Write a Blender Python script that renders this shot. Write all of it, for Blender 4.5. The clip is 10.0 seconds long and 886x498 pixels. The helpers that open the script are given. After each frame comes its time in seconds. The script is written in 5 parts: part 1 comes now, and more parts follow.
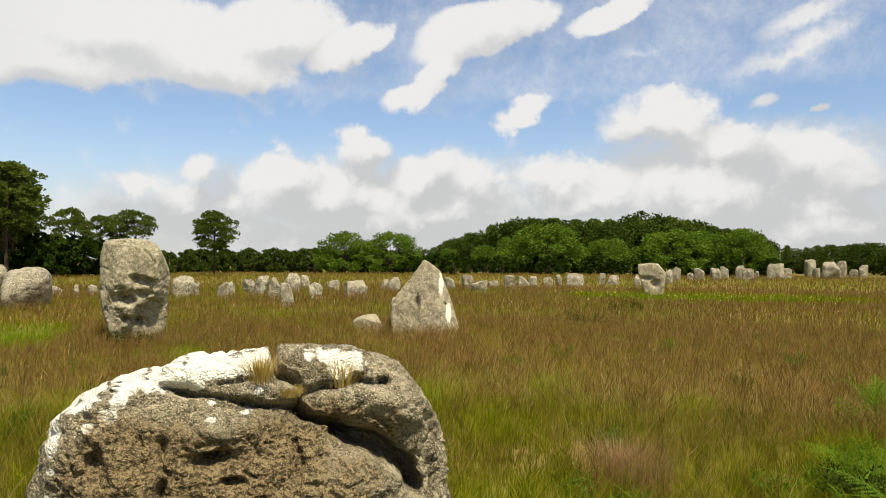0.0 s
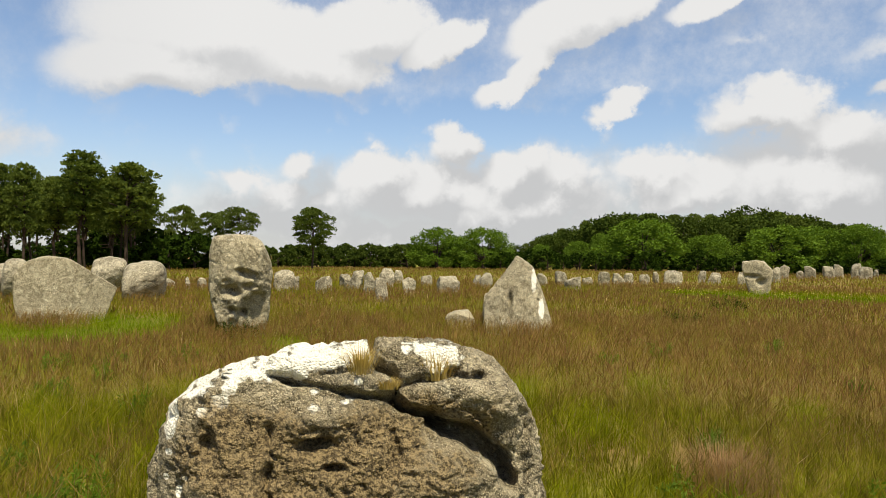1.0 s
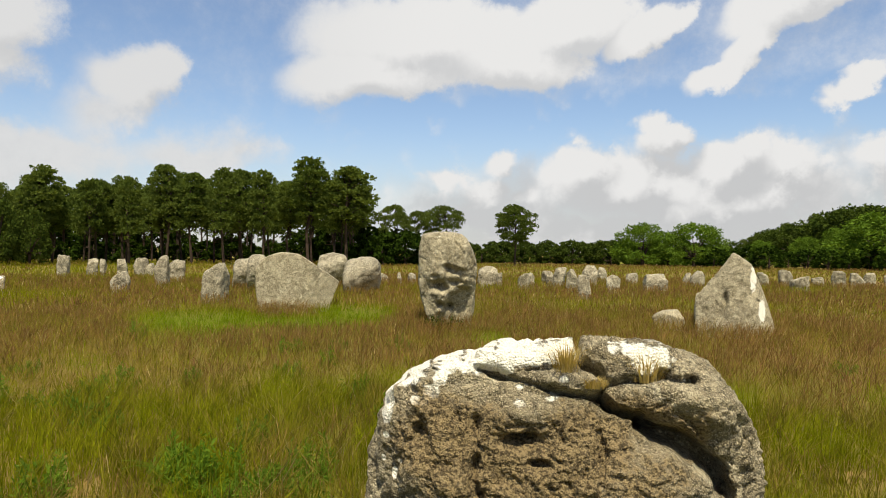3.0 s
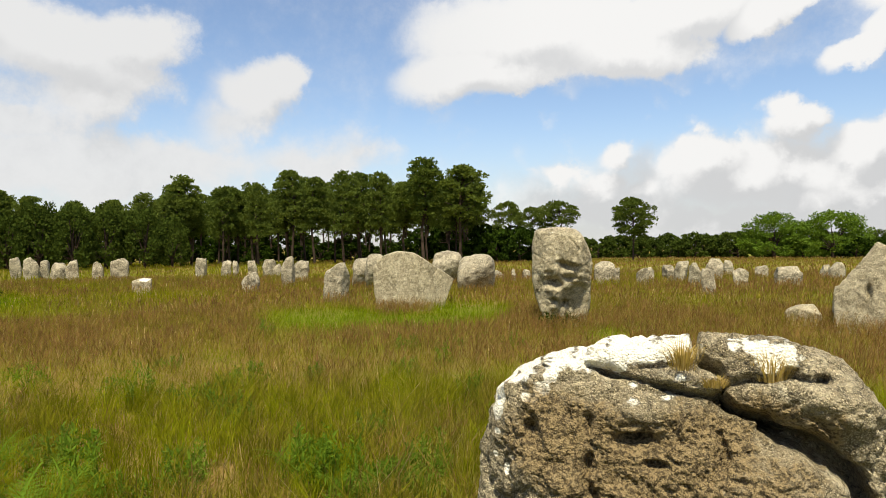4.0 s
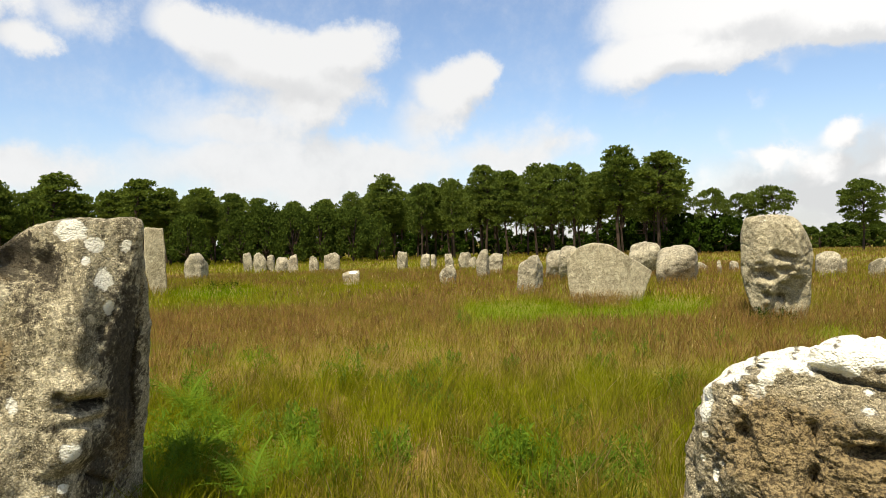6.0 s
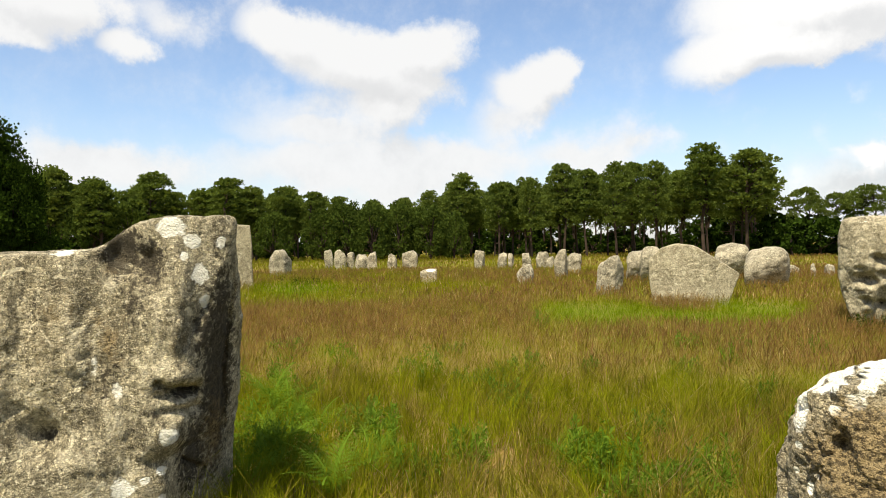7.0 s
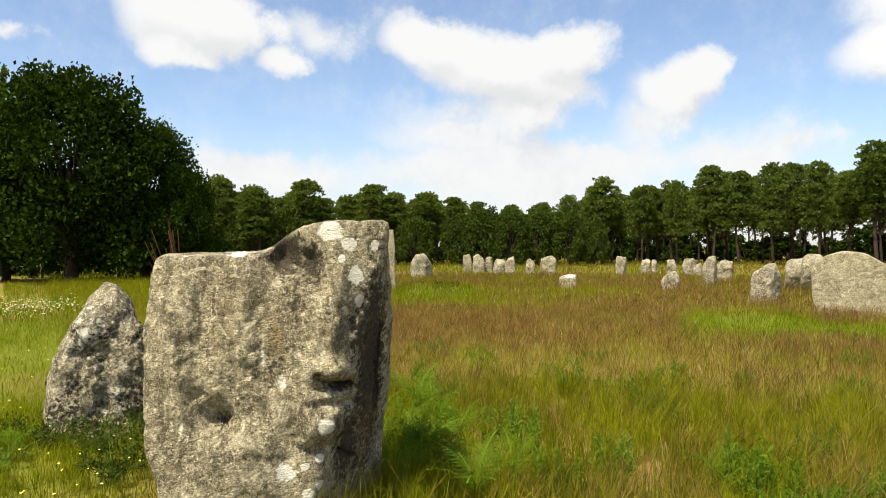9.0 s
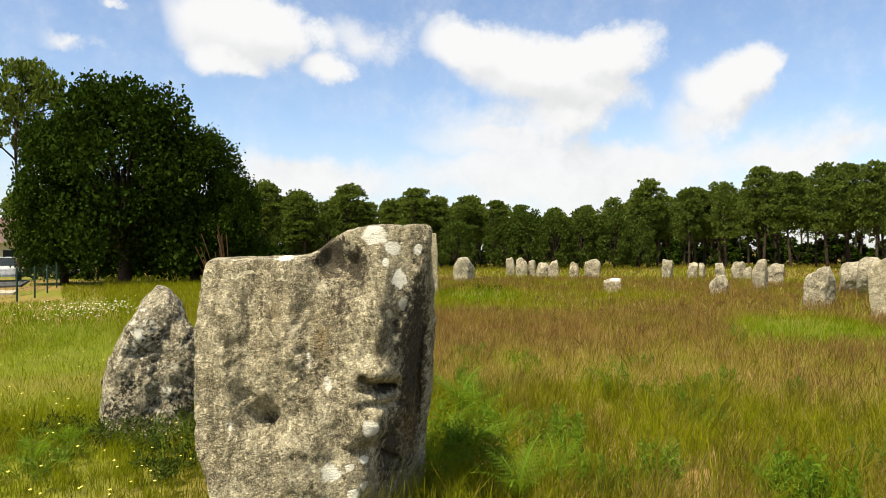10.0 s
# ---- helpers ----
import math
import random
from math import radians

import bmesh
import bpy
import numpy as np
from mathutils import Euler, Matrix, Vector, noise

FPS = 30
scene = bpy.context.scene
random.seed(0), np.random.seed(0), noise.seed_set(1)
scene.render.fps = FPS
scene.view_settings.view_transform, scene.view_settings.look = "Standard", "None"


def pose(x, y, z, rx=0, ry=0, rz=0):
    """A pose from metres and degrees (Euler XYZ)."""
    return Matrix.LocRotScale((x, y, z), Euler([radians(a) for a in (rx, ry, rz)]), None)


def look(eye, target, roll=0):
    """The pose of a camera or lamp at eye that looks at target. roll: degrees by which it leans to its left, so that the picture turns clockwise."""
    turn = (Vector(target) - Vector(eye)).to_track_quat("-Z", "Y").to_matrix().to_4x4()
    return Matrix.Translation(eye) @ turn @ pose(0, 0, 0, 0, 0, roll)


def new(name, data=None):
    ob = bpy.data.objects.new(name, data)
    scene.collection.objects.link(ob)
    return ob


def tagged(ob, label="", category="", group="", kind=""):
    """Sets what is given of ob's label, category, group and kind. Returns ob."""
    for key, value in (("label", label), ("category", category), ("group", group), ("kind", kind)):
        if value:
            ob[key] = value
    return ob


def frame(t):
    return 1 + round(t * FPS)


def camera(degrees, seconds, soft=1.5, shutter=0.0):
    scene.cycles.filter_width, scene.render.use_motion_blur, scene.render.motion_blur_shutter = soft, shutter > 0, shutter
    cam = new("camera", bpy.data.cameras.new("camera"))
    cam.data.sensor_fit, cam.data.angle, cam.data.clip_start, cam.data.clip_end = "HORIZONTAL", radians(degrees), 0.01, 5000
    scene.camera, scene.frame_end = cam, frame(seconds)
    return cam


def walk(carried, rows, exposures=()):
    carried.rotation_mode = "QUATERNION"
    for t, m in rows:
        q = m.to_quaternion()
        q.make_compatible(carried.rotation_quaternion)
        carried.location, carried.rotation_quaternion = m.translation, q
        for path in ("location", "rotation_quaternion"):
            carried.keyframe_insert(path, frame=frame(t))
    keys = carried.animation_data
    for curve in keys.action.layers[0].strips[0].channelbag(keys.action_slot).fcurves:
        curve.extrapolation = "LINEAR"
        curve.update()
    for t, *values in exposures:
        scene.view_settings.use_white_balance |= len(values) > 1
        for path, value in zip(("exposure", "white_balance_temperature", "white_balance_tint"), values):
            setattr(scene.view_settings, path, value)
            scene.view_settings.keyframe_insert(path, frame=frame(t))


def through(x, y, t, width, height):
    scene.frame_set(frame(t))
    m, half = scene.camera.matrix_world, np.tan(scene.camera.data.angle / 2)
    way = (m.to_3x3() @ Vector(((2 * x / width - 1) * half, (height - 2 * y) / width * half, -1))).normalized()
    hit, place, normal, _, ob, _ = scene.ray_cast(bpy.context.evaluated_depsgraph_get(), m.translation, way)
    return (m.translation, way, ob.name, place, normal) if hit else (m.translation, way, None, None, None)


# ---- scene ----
from mathutils.bvhtree import BVHTree

cam = camera(65.85, 10.0, soft=0.9)
PATH = [
    (0.0, pose(0.002, 0.064, 1.597, 91.00, -0.30, 0.00)),
    (0.5, pose(-0.010, 0.053, 1.598, 90.75, -0.68, 3.68)),
    (1.0, pose(-0.014, 0.053, 1.596, 90.59, -0.59, 7.68)),
    (1.5, pose(-0.019, 0.044, 1.598, 90.54, -0.71, 11.82)),
    (2.0, pose(-0.029, 0.049, 1.597, 90.42, -0.84, 15.88)),
    (2.5, pose(-0.039, 0.042, 1.597, 90.22, -0.88, 20.30)),
    (2.7, pose(-0.036, 0.042, 1.597, 90.19, -0.86, 22.06)),
    (3.8, pose(0.006, 0.044, 1.600, 89.87, 0.30, 31.60)),
    (4.0, pose(0.009, 0.044, 1.600, 89.85, 0.55, 34.02)),
    (4.5, pose(-0.000, 0.021, 1.602, 90.00, 0.62, 38.64)),
    (5.0, pose(-0.027, 0.031, 1.601, 89.76, 0.64, 39.56)),
    (5.5, pose(-0.026, 0.048, 1.605, 89.53, 0.81, 44.50)),
    (6.0, pose(-0.006, 0.047, 1.604, 89.47, 1.32, 50.07)),
    (6.2, pose(-0.006, 0.044, 1.604, 89.47, 1.30, 51.88)),
    (7.3, pose(-0.005, 0.008, 1.608, 89.48, 0.56, 58.05)),
    (7.5, pose(-0.004, 0.003, 1.608, 89.49, 0.50, 59.25)),
    (8.0, pose(0.017, -0.009, 1.608, 89.63, 0.63, 62.20)),
    (8.5, pose(0.013, -0.024, 1.606, 89.78, 0.43, 65.17)),
    (9.0, pose(0.018, -0.044, 1.605, 89.99, 0.28, 67.99)),
    (9.5, pose(0.029, -0.053, 1.608, 90.15, 0.16, 70.11)),
    (10.0, pose(0.033, -0.051, 1.607, 90.29, 0.36, 71.56)),
]
walk(cam, PATH, exposures=((0.0, 0.50), (1.0, 0.46), (2.5, 0.42), (4.0, 0.62), (5.5, 0.74), (7.5, 0.84), (10.0, 0.85)))

# ---- world, sun ----
SUN_YAW, SUN_UP = 209.0, 62.0          # degrees: to the left of +y, above the horizon


def ways(az, d, z=0.0):
    """A place d metres off at az degrees to the left of +y."""
    a = radians(az)
    return Vector((-math.sin(a) * d, math.cos(a) * d, z))


def nod(nt, kind, **sets):
    n = nt.nodes.new(kind)
    for k, v in sets.items():
        if k in n.inputs:
            n.inputs[k].default_value = v
    return n


def math_node(nt, op, a, b=0.0, c=None):
    n = nt.nodes.new("ShaderNodeMath")
    n.operation = op
    for i, v in enumerate((a, b) if c is None else (a, b, c)):
        if isinstance(v, (int, float)):
            n.inputs[i].default_value = v
        else:
            nt.links.new(v, n.inputs[i])
    return n.outputs[0]


def mix_col(nt, fac, a, b, kind="MIX"):
    n = nt.nodes.new("ShaderNodeMix")
    n.data_type, n.blend_type = "RGBA", kind
    for sock, v in ((n.inputs[0], fac), (n.inputs[6], a), (n.inputs[7], b)):
        if isinstance(v, (int, float)):
            sock.default_value = v
        elif isinstance(v, tuple):
            sock.default_value = (*v, 1)
        else:
            nt.links.new(v, sock)
    return n.outputs[2]


def smooth(nt, v, lo, hi, to=(0.0, 1.0)):
    n = nt.nodes.new("ShaderNodeMapRange")
    n.interpolation_type = "SMOOTHSTEP"
    nt.links.new(v, n.inputs[0])
    for i, q in enumerate((lo, hi, *to)):
        n.inputs[i + 1].default_value = q
    return n.outputs[0]


def noise_tex(nt, vec, scale, detail=4.0, rough=0.55, colour=False, dist=0.0):
    n = nt.nodes.new("ShaderNodeTexNoise")
    n.inputs["Scale"].default_value, n.inputs["Detail"].default_value = scale, detail
    n.inputs["Roughness"].default_value, n.inputs["Distortion"].default_value = rough, dist
    if vec is not None:
        nt.links.new(vec, n.inputs["Vector"])
    return n.outputs[1 if colour else 0]


# cumulus heaps, then thin cloud: azimuth (degrees), height (tangent), half width, half height, lean (degrees), weight
HEAPS_A = (
    (-16.8, 0.192, 0.095, 0.043, 10, 1), (-22.5, 0.16, 0.081, 0.038, -10, 1), (-27.4, 0.133, 0.098, 0.044, 0, 0.9), (-30.6, 0.104, 0.08, 0.046, 0, 1),
    (-21.1, 0.088, 0.165, 0.058, 0, 1), (-28.8, 0.055, 0.165, 0.043, 0, 1), (-13.7, 0.352, 0.066, 0.022, 20, 0.8), (-3, 0.34, 0.103, 0.04, 15, 1),
    (0.5, 0.288, 0.05, 0.025, 40, 0.8), (2.6, 0.244, 0.054, 0.02, 30, 0.8), (-6.4, 0.21, 0.042, 0.02, 30, 0.85), (7, 0.167, 0.05, 0.043, 0, 1),
    (12.6, 0.12, 0.063, 0.042, 10, 1), (9.6, 0.095, 0.112, 0.049, 0, 1), (1.6, 0.126, 0.062, 0.038, 10, 1), (-2.4, 0.11, 0.058, 0.041, 0, 0.9),
)
HEAPS_B = (
    (-9.2, 0.124, 0.056, 0.037, 10, 1), (-11.9, 0.092, 0.087, 0.048, 0, 1), (1.2, 0.072, 0.182, 0.045, 0, 0.95), (19.8, 0.131, 0.04, 0.03, 10, 0.9),
    (24.3, 0.109, 0.045, 0.024, 0, 0.7), (21.4, 0.088, 0.093, 0.027, 0, 0.7), (26.7, 0.307, 0.179, 0.063, 0, 1), (29.3, 0.251, 0.095, 0.03, 0, 1),
    (20.3, 0.284, 0.124, 0.04, -5, 1), (14.3, 0.326, 0.101, 0.044, 10, 1), (8.1, 0.315, 0.063, 0.028, 30, 1), 
)
HEAPS_C = (
    (31.5, 0.258, 0.107, 0.044, 12, 1), (63.1, 0.265, 0.137, 0.053, -15, 1), (56.7, 0.291, 0.052, 0.033, 20, 0.8), (61.5, 0.203, 0.063, 0.046, 0, 0.6),
    (48.8, 0.23, 0.042, 0.039, 35, 0.75), (68.6, 0.301, 0.076, 0.037, -20, 0.9), (58.4, 0.284, 0.091, 0.041, 8, 1), (63.1, 0.264, 0.099, 0.045, 0, 1),
    (61.2, 0.202, 0.049, 0.041, 0, 0.7), (47.5, 0.236, 0.038, 0.034, 40, 0.75), (87.3, 0.318, 0.099, 0.048, -10, 1), (89.3, 0.264, 0.036, 0.027, 0, 0.8),
    (81.3, 0.26, 0.042, 0.026, 0, 0.6),
)
VEILS_A = (
    (-27.4, 0.286, 0.117, 0.019, 16, 0.6), (-28, 0.326, 0.055, 0.019, 10, 0.8), (-25.1, 0.22, 0.028, 0.015, 20, 0.7), (-30.3, 0.201, 0.018, 0.011, 0, 0.9),
    (-15.5, 0.281, 0.035, 0.014, 0, 0.4), (4, 0.026, 0.46, 0.04, 0, 0.9), (-28.8, 0.026, 0.19, 0.036, 0, 0.9), (49.6, 0.231, 0.05, 0.047, 0, 0.8),
    (44.2, 0.132, 0.131, 0.038, 0, 0.7), (52, 0.144, 0.072, 0.042, 0, 0.5), (66.9, 0.162, 0.134, 0.047, -8, 0.8), (62, 0.104, 0.264, 0.057, 0, 0.95),
    (41.1, 0.148, 0.074, 0.037, 0, 0.6), (50.9, 0.191, 0.105, 0.045, 30, 0.65), (61.3, 0.116, 0.272, 0.045, 0, 0.95),
)
VEILS_B = (
    (83, 0.102, 0.18, 0.042, 0, 0.8), (88.9, 0.28, 0.068, 0.036, -20, 0.9), (81.7, 0.251, 0.042, 0.024, 0, 0.7), (78.8, 0.306, 0.11, 0.035, 0, 0.5),
    (67.8, 0.197, 0.137, 0.057, 0, 0.5), (78.2, 0.311, 0.098, 0.045, 0, 0.55), (101, 0.271, 0.044, 0.018, -15, 0.55), (97, 0.329, 0.02, 0.011, 0, 0.7),
    (83.8, 0.112, 0.158, 0.036, 0, 0.8), (42.7, 0.143, 0.095, 0.043, 0, 0.5), (61.4, 0.127, 0.2, 0.037, 0, 0.85), (130, 0.3, 0.3, 0.1, 0, 0.9),
    (170, 0.22, 0.35, 0.1, 0, 0.9), (-60, 0.25, 0.35, 0.12, 0, 0.9), (-110, 0.2, 0.35, 0.12, 0, 0.9),
)
VEILS_C = (
    (6, 0.085, 0.42, 0.085, 0, 0.8), (-24, 0.10, 0.30, 0.10, 0, 0.85), (20, 0.06, 0.25, 0.075, 0, 0.7),
)


def sky():
    w = bpy.data.worlds.new("sky")
    scene.world = w
    w.use_nodes = True
    nt = w.node_tree
    nt.nodes.clear()
    out = nt.nodes.new("ShaderNodeOutputWorld")
    bg = nt.nodes.new("ShaderNodeBackground")
    nt.links.new(bg.outputs[0], out.inputs[0])
    air = nt.nodes.new("ShaderNodeTexSky")
    air.sky_type, air.sun_disc = "NISHITA", False
    air.sun_elevation, air.sun_rotation = radians(SUN_UP), radians(-SUN_YAW)
    air.air_density, air.dust_density, air.ozone_density = 1.0, 0.6, 1.3
    co = nt.nodes.new("ShaderNodeTexCoord").outputs["Generated"]
    sep = nt.nodes.new("ShaderNodeSeparateXYZ")
    nt.links.new(co, sep.inputs[0])
    x, y, z = sep.outputs
    az = math_node(nt, "ARCTAN2", math_node(nt, "MULTIPLY", x, -1.0), y)
    flat = math_node(nt, "SQRT", math_node(nt, "ADD", math_node(nt, "MULTIPLY", x, x), math_node(nt, "MULTIPLY", y, y)))
    up = math_node(nt, "DIVIDE", z, math_node(nt, "MAXIMUM", flat, 0.05))
    wob = noise_tex(nt, co, 8.0, 8.0, 0.60, colour=True)
    ws = nt.nodes.new("ShaderNodeSeparateXYZ")
    nt.links.new(wob, ws.inputs[0])

    def heaps(rows, lift, stray):
        """Density of the heaps, looked at a little higher by lift."""
        uv = nt.nodes.new("ShaderNodeCombineXYZ")
        nt.links.new(math_node(nt, "MULTIPLY_ADD", math_node(nt, "SUBTRACT", ws.outputs[0], 0.5), stray, math_node(nt, "ADD", az, lift * 0.5)), uv.inputs[0])
        nt.links.new(math_node(nt, "MULTIPLY_ADD", math_node(nt, "SUBTRACT", ws.outputs[1], 0.5), stray * 0.8, math_node(nt, "ADD", up, lift)), uv.inputs[1])
        total = None
        for a, v, su, sv, lean, weight in rows:
            mp = nt.nodes.new("ShaderNodeMapping")
            mp.vector_type = "TEXTURE"
            mp.inputs[1].default_value = (radians(a), v, 0)
            mp.inputs[2].default_value = (0, 0, radians(-lean))
            mp.inputs[3].default_value = (su * 1.25, sv * 1.25, 1)
            nt.links.new(uv.outputs[0], mp.inputs[0])
            g = nt.nodes.new("ShaderNodeTexGradient")
            g.gradient_type = "SPHERICAL"
            nt.links.new(mp.outputs[0], g.inputs[0])
            d = math_node(nt, "MULTIPLY", g.outputs[1], weight)
            total = d if total is None else math_node(nt, "SMOOTH_MAX", total, d, 0.10)
        return total

    full = (*HEAPS_A, *HEAPS_B, *HEAPS_C)
    d0, d1 = heaps(full, 0.0, 0.10), heaps(full, 0.035, 0.10)
    thin = heaps((*VEILS_A, *VEILS_B, *VEILS_C), 0.0, 0.16)
    fine = noise_tex(nt, co, 16.0, 10.0, 0.70)
    curl = math_node(nt, "SUBTRACT", fine, 0.5)
    puff = nt.nodes.new("ShaderNodeTexVoronoi")
    puff.feature = "SMOOTH_F1"
    puff.inputs["Scale"].default_value = 19.0
    puff.inputs["Detail"].default_value = 2.5
    puff.inputs["Smoothness"].default_value = 0.35
    stir = nt.nodes.new("ShaderNodeVectorMath")
    stir.operation = "MULTIPLY_ADD"
    nt.links.new(wob, stir.inputs[0])
    stir.inputs[1].default_value = (0.09, 0.09, 0.09)
    nt.links.new(co, stir.inputs[2])
    nt.links.new(stir.outputs[0], puff.inputs["Vector"])
    heaped = smooth(nt, az, radians(46), radians(24))
    low = smooth(nt, up, 0.25, 0.20)
    round_ = math_node(nt, "MULTIPLY", math_node(nt, "SUBTRACT", 0.40, puff.outputs["Distance"]), math_node(nt, "MULTIPLY", math_node(nt, "MULTIPLY", heaped, low), 0.5))
    near_heap = smooth(nt, d0, 0.0, 0.14)
    rim = math_node(nt, "MULTIPLY", math_node(nt, "MULTIPLY_ADD", curl, 0.62, round_), near_heap)
    dens = math_node(nt, "ADD", math_node(nt, "MULTIPLY_ADD", near_heap, 0.10, -0.10), math_node(nt, "ADD", d0, rim))
    crisp = smooth(nt, dens, -0.08, 0.26)
    soft_edge = smooth(nt, dens, -0.04, 0.40)
    heap = math_node(nt, "ADD", math_node(nt, "MULTIPLY", crisp, heaped), math_node(nt, "MULTIPLY", soft_edge, math_node(nt, "SUBTRACT", 1.0, heaped)))
    veil = smooth(nt, math_node(nt, "MULTIPLY_ADD", curl, 0.40, thin), 0.10, 0.58, (0.0, 0.95))
    cover = math_node(nt, "SUBTRACT", 1.0, math_node(nt, "MULTIPLY", math_node(nt, "SUBTRACT", 1.0, heap), math_node(nt, "SUBTRACT", 1.0, veil)))
    # light from above on the heaps, grey where a heap lies above
    lit = math_node(nt, "ADD", math_node(nt, "MULTIPLY", round_, 1.2), math_node(nt, "SUBTRACT", d0, d1))
    shade = smooth(nt, math_node(nt, "MULTIPLY_ADD", curl, 0.9, lit), -0.55, 0.16)
    cloud = mix_col(nt, shade, mix_col(nt, smooth(nt, up, 0.16, 0.27), (0.86, 0.865, 0.87), (0.93, 0.935, 0.94)), mix_col(nt, heaped, (1.08, 1.08, 1.075), (1.22, 1.21, 1.19)))
    haze = smooth(nt, up, 0.0, 0.20, (0.55, 0.0))
    blue = mix_col(nt, 1.0, air.outputs[0], (0.205, 0.203, 0.207), "MULTIPLY")
    blue = mix_col(nt, haze, blue, (0.80, 0.84, 0.88))
    nt.links.new(mix_col(nt, cover, blue, cloud), bg.inputs[0])
    bg.inputs[1].default_value = 0.49


sky()
sun = new("sun", bpy.data.lights.new("sun", "SUN"))
sun.data.energy, sun.data.angle, sun.data.color = 5.0, radians(0.6), (1.0, 0.91, 0.71)
sun.matrix_world = look(ways(SUN_YAW, 60, 60 * math.tan(radians(SUN_UP))), (0, 0, 0))


# ---- materials ----
def material(name, rough=0.9):
    m = bpy.data.materials.new(name)
    m.use_nodes = True
    nt = m.node_tree
    b = nt.nodes["Principled BSDF"]
    b.inputs["Roughness"].default_value = rough
    b.inputs["Specular IOR Level"].default_value = 0.25
    return m, nt, b


def bump(nt, b, height, strength, dist):
    n = nt.nodes.new("ShaderNodeBump")
    n.inputs["Strength"].default_value, n.inputs["Distance"].default_value = strength, dist
    nt.links.new(height, n.inputs["Height"])
    nt.links.new(n.outputs[0], b.inputs["Normal"])


def granite(name, dark, mid, pale, lichen, grain=1.0, pits=0.6, streak=0.0, mottle=0.0, soil=0.62):
    """Weathered granite: two greys, pale lichen in patches, coarse grain; shade and black lichen painted by the dark
    mask.
    """
    m, nt, b = material(name, 0.92)
    co = nt.nodes.new("ShaderNodeTexCoord").outputs["Object"]
    rnd = nt.nodes.new("ShaderNodeObjectInfo").outputs["Random"]
    sh = nt.nodes.new("ShaderNodeVectorMath")
    sh.operation = "ADD"
    nt.links.new(co, sh.inputs[0])
    off = nt.nodes.new("ShaderNodeCombineXYZ")
    for i in range(3):
        nt.links.new(math_node(nt, "MULTIPLY", rnd, 17.0 + 9 * i), off.inputs[i])
    nt.links.new(off.outputs[0], sh.inputs[1])
    p = sh.outputs[0]
    broad = noise_tex(nt, p, 2.2, 5.0, 0.6)
    spots = noise_tex(nt, p, 9.0 * grain, 6.0, 0.7)
    speck = noise_tex(nt, p, 42.0 * grain, 4.0, 0.75)
    grains = noise_tex(nt, p, 120.0 * grain, 2.0, 0.7)
    cell = nt.nodes.new("ShaderNodeTexVoronoi")
    cell.inputs["Scale"].default_value = 70.0 * grain
    nt.links.new(p, cell.inputs["Vector"])
    cv = nt.nodes.new("ShaderNodeSeparateXYZ")
    nt.links.new(cell.outputs["Color"], cv.inputs[0])
    c = mix_col(nt, smooth(nt, broad, 0.40, 0.60), dark, mid)
    c = mix_col(nt, smooth(nt, spots, 0.45, 0.60, (0.1, 0.75)), c, pale)
    crust = noise_tex(nt, p, 17.0 * grain, 5.0, 0.75)
    c = mix_col(nt, smooth(nt, crust, 0.53, 0.60, (0, soil)), c, tuple(q * 0.24 for q in dark))
    c = mix_col(nt, smooth(nt, speck, 0.54, 0.60, (0, soil)), c, tuple(q * 0.25 for q in dark))
    c = mix_col(nt, smooth(nt, grains, 0.53, 0.62, (0, 0.7)), c, tuple(min(1, q * 1.35) for q in pale))
    if streak:
        run = nt.nodes.new("ShaderNodeMapping")
        run.inputs[3].default_value = (12.0, 12.0, 3.2)
        nt.links.new(p, run.inputs[0])
        drip = noise_tex(nt, run.outputs[0], 1.0, 7.0, 0.75)
        c = mix_col(nt, smooth(nt, drip, 0.50, 0.62, (0, streak)), c, tuple(q * 0.35 for q in dark))
        c = mix_col(nt, smooth(nt, drip, 0.46, 0.36, (0, streak * 0.7)), c, lichen)
    if mottle:
        dots = noise_tex(nt, p, 34.0, 5.0, 0.7)
        where = smooth(nt, noise_tex(nt, p, 3.4, 4.0, 0.6), 0.42, 0.60, (0.25, mottle))
        c = mix_col(nt, math_node(nt, "MULTIPLY", where, smooth(nt, dots, 0.47, 0.54)), c, tuple(q * 0.22 for q in dark))
        c = mix_col(nt, math_node(nt, "MULTIPLY", smooth(nt, dots, 0.43, 0.36), 0.6), c, lichen)
    lich = math_node(nt, "MULTIPLY", smooth(nt, noise_tex(nt, p, 5.0, 6.0, 0.7, dist=0.6), 0.60, 0.67), 0.8)
    c = mix_col(nt, lich, c, lichen)
    c = mix_col(nt, 1.0, c, mix_col(nt, cv.outputs[0], (0.70, 0.70, 0.70), (1.24, 1.23, 1.20)), "MULTIPLY")
    # near-black colour: painted shade of hollows and flanks, with black lichen
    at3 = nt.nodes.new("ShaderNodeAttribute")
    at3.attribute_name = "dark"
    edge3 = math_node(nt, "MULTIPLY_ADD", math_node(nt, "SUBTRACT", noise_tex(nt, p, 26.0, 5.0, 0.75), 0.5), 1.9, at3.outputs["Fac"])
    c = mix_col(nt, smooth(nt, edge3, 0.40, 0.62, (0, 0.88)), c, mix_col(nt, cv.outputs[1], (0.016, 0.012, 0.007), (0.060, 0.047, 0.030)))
    at = nt.nodes.new("ShaderNodeAttribute")
    at.attribute_name = "stain"
    edge = math_node(nt, "MULTIPLY_ADD", math_node(nt, "SUBTRACT", noise_tex(nt, co, 14.0, 6.0, 0.7), 0.5), 0.95, at.outputs["Fac"])
    white = smooth(nt, edge, 0.42, 0.50)
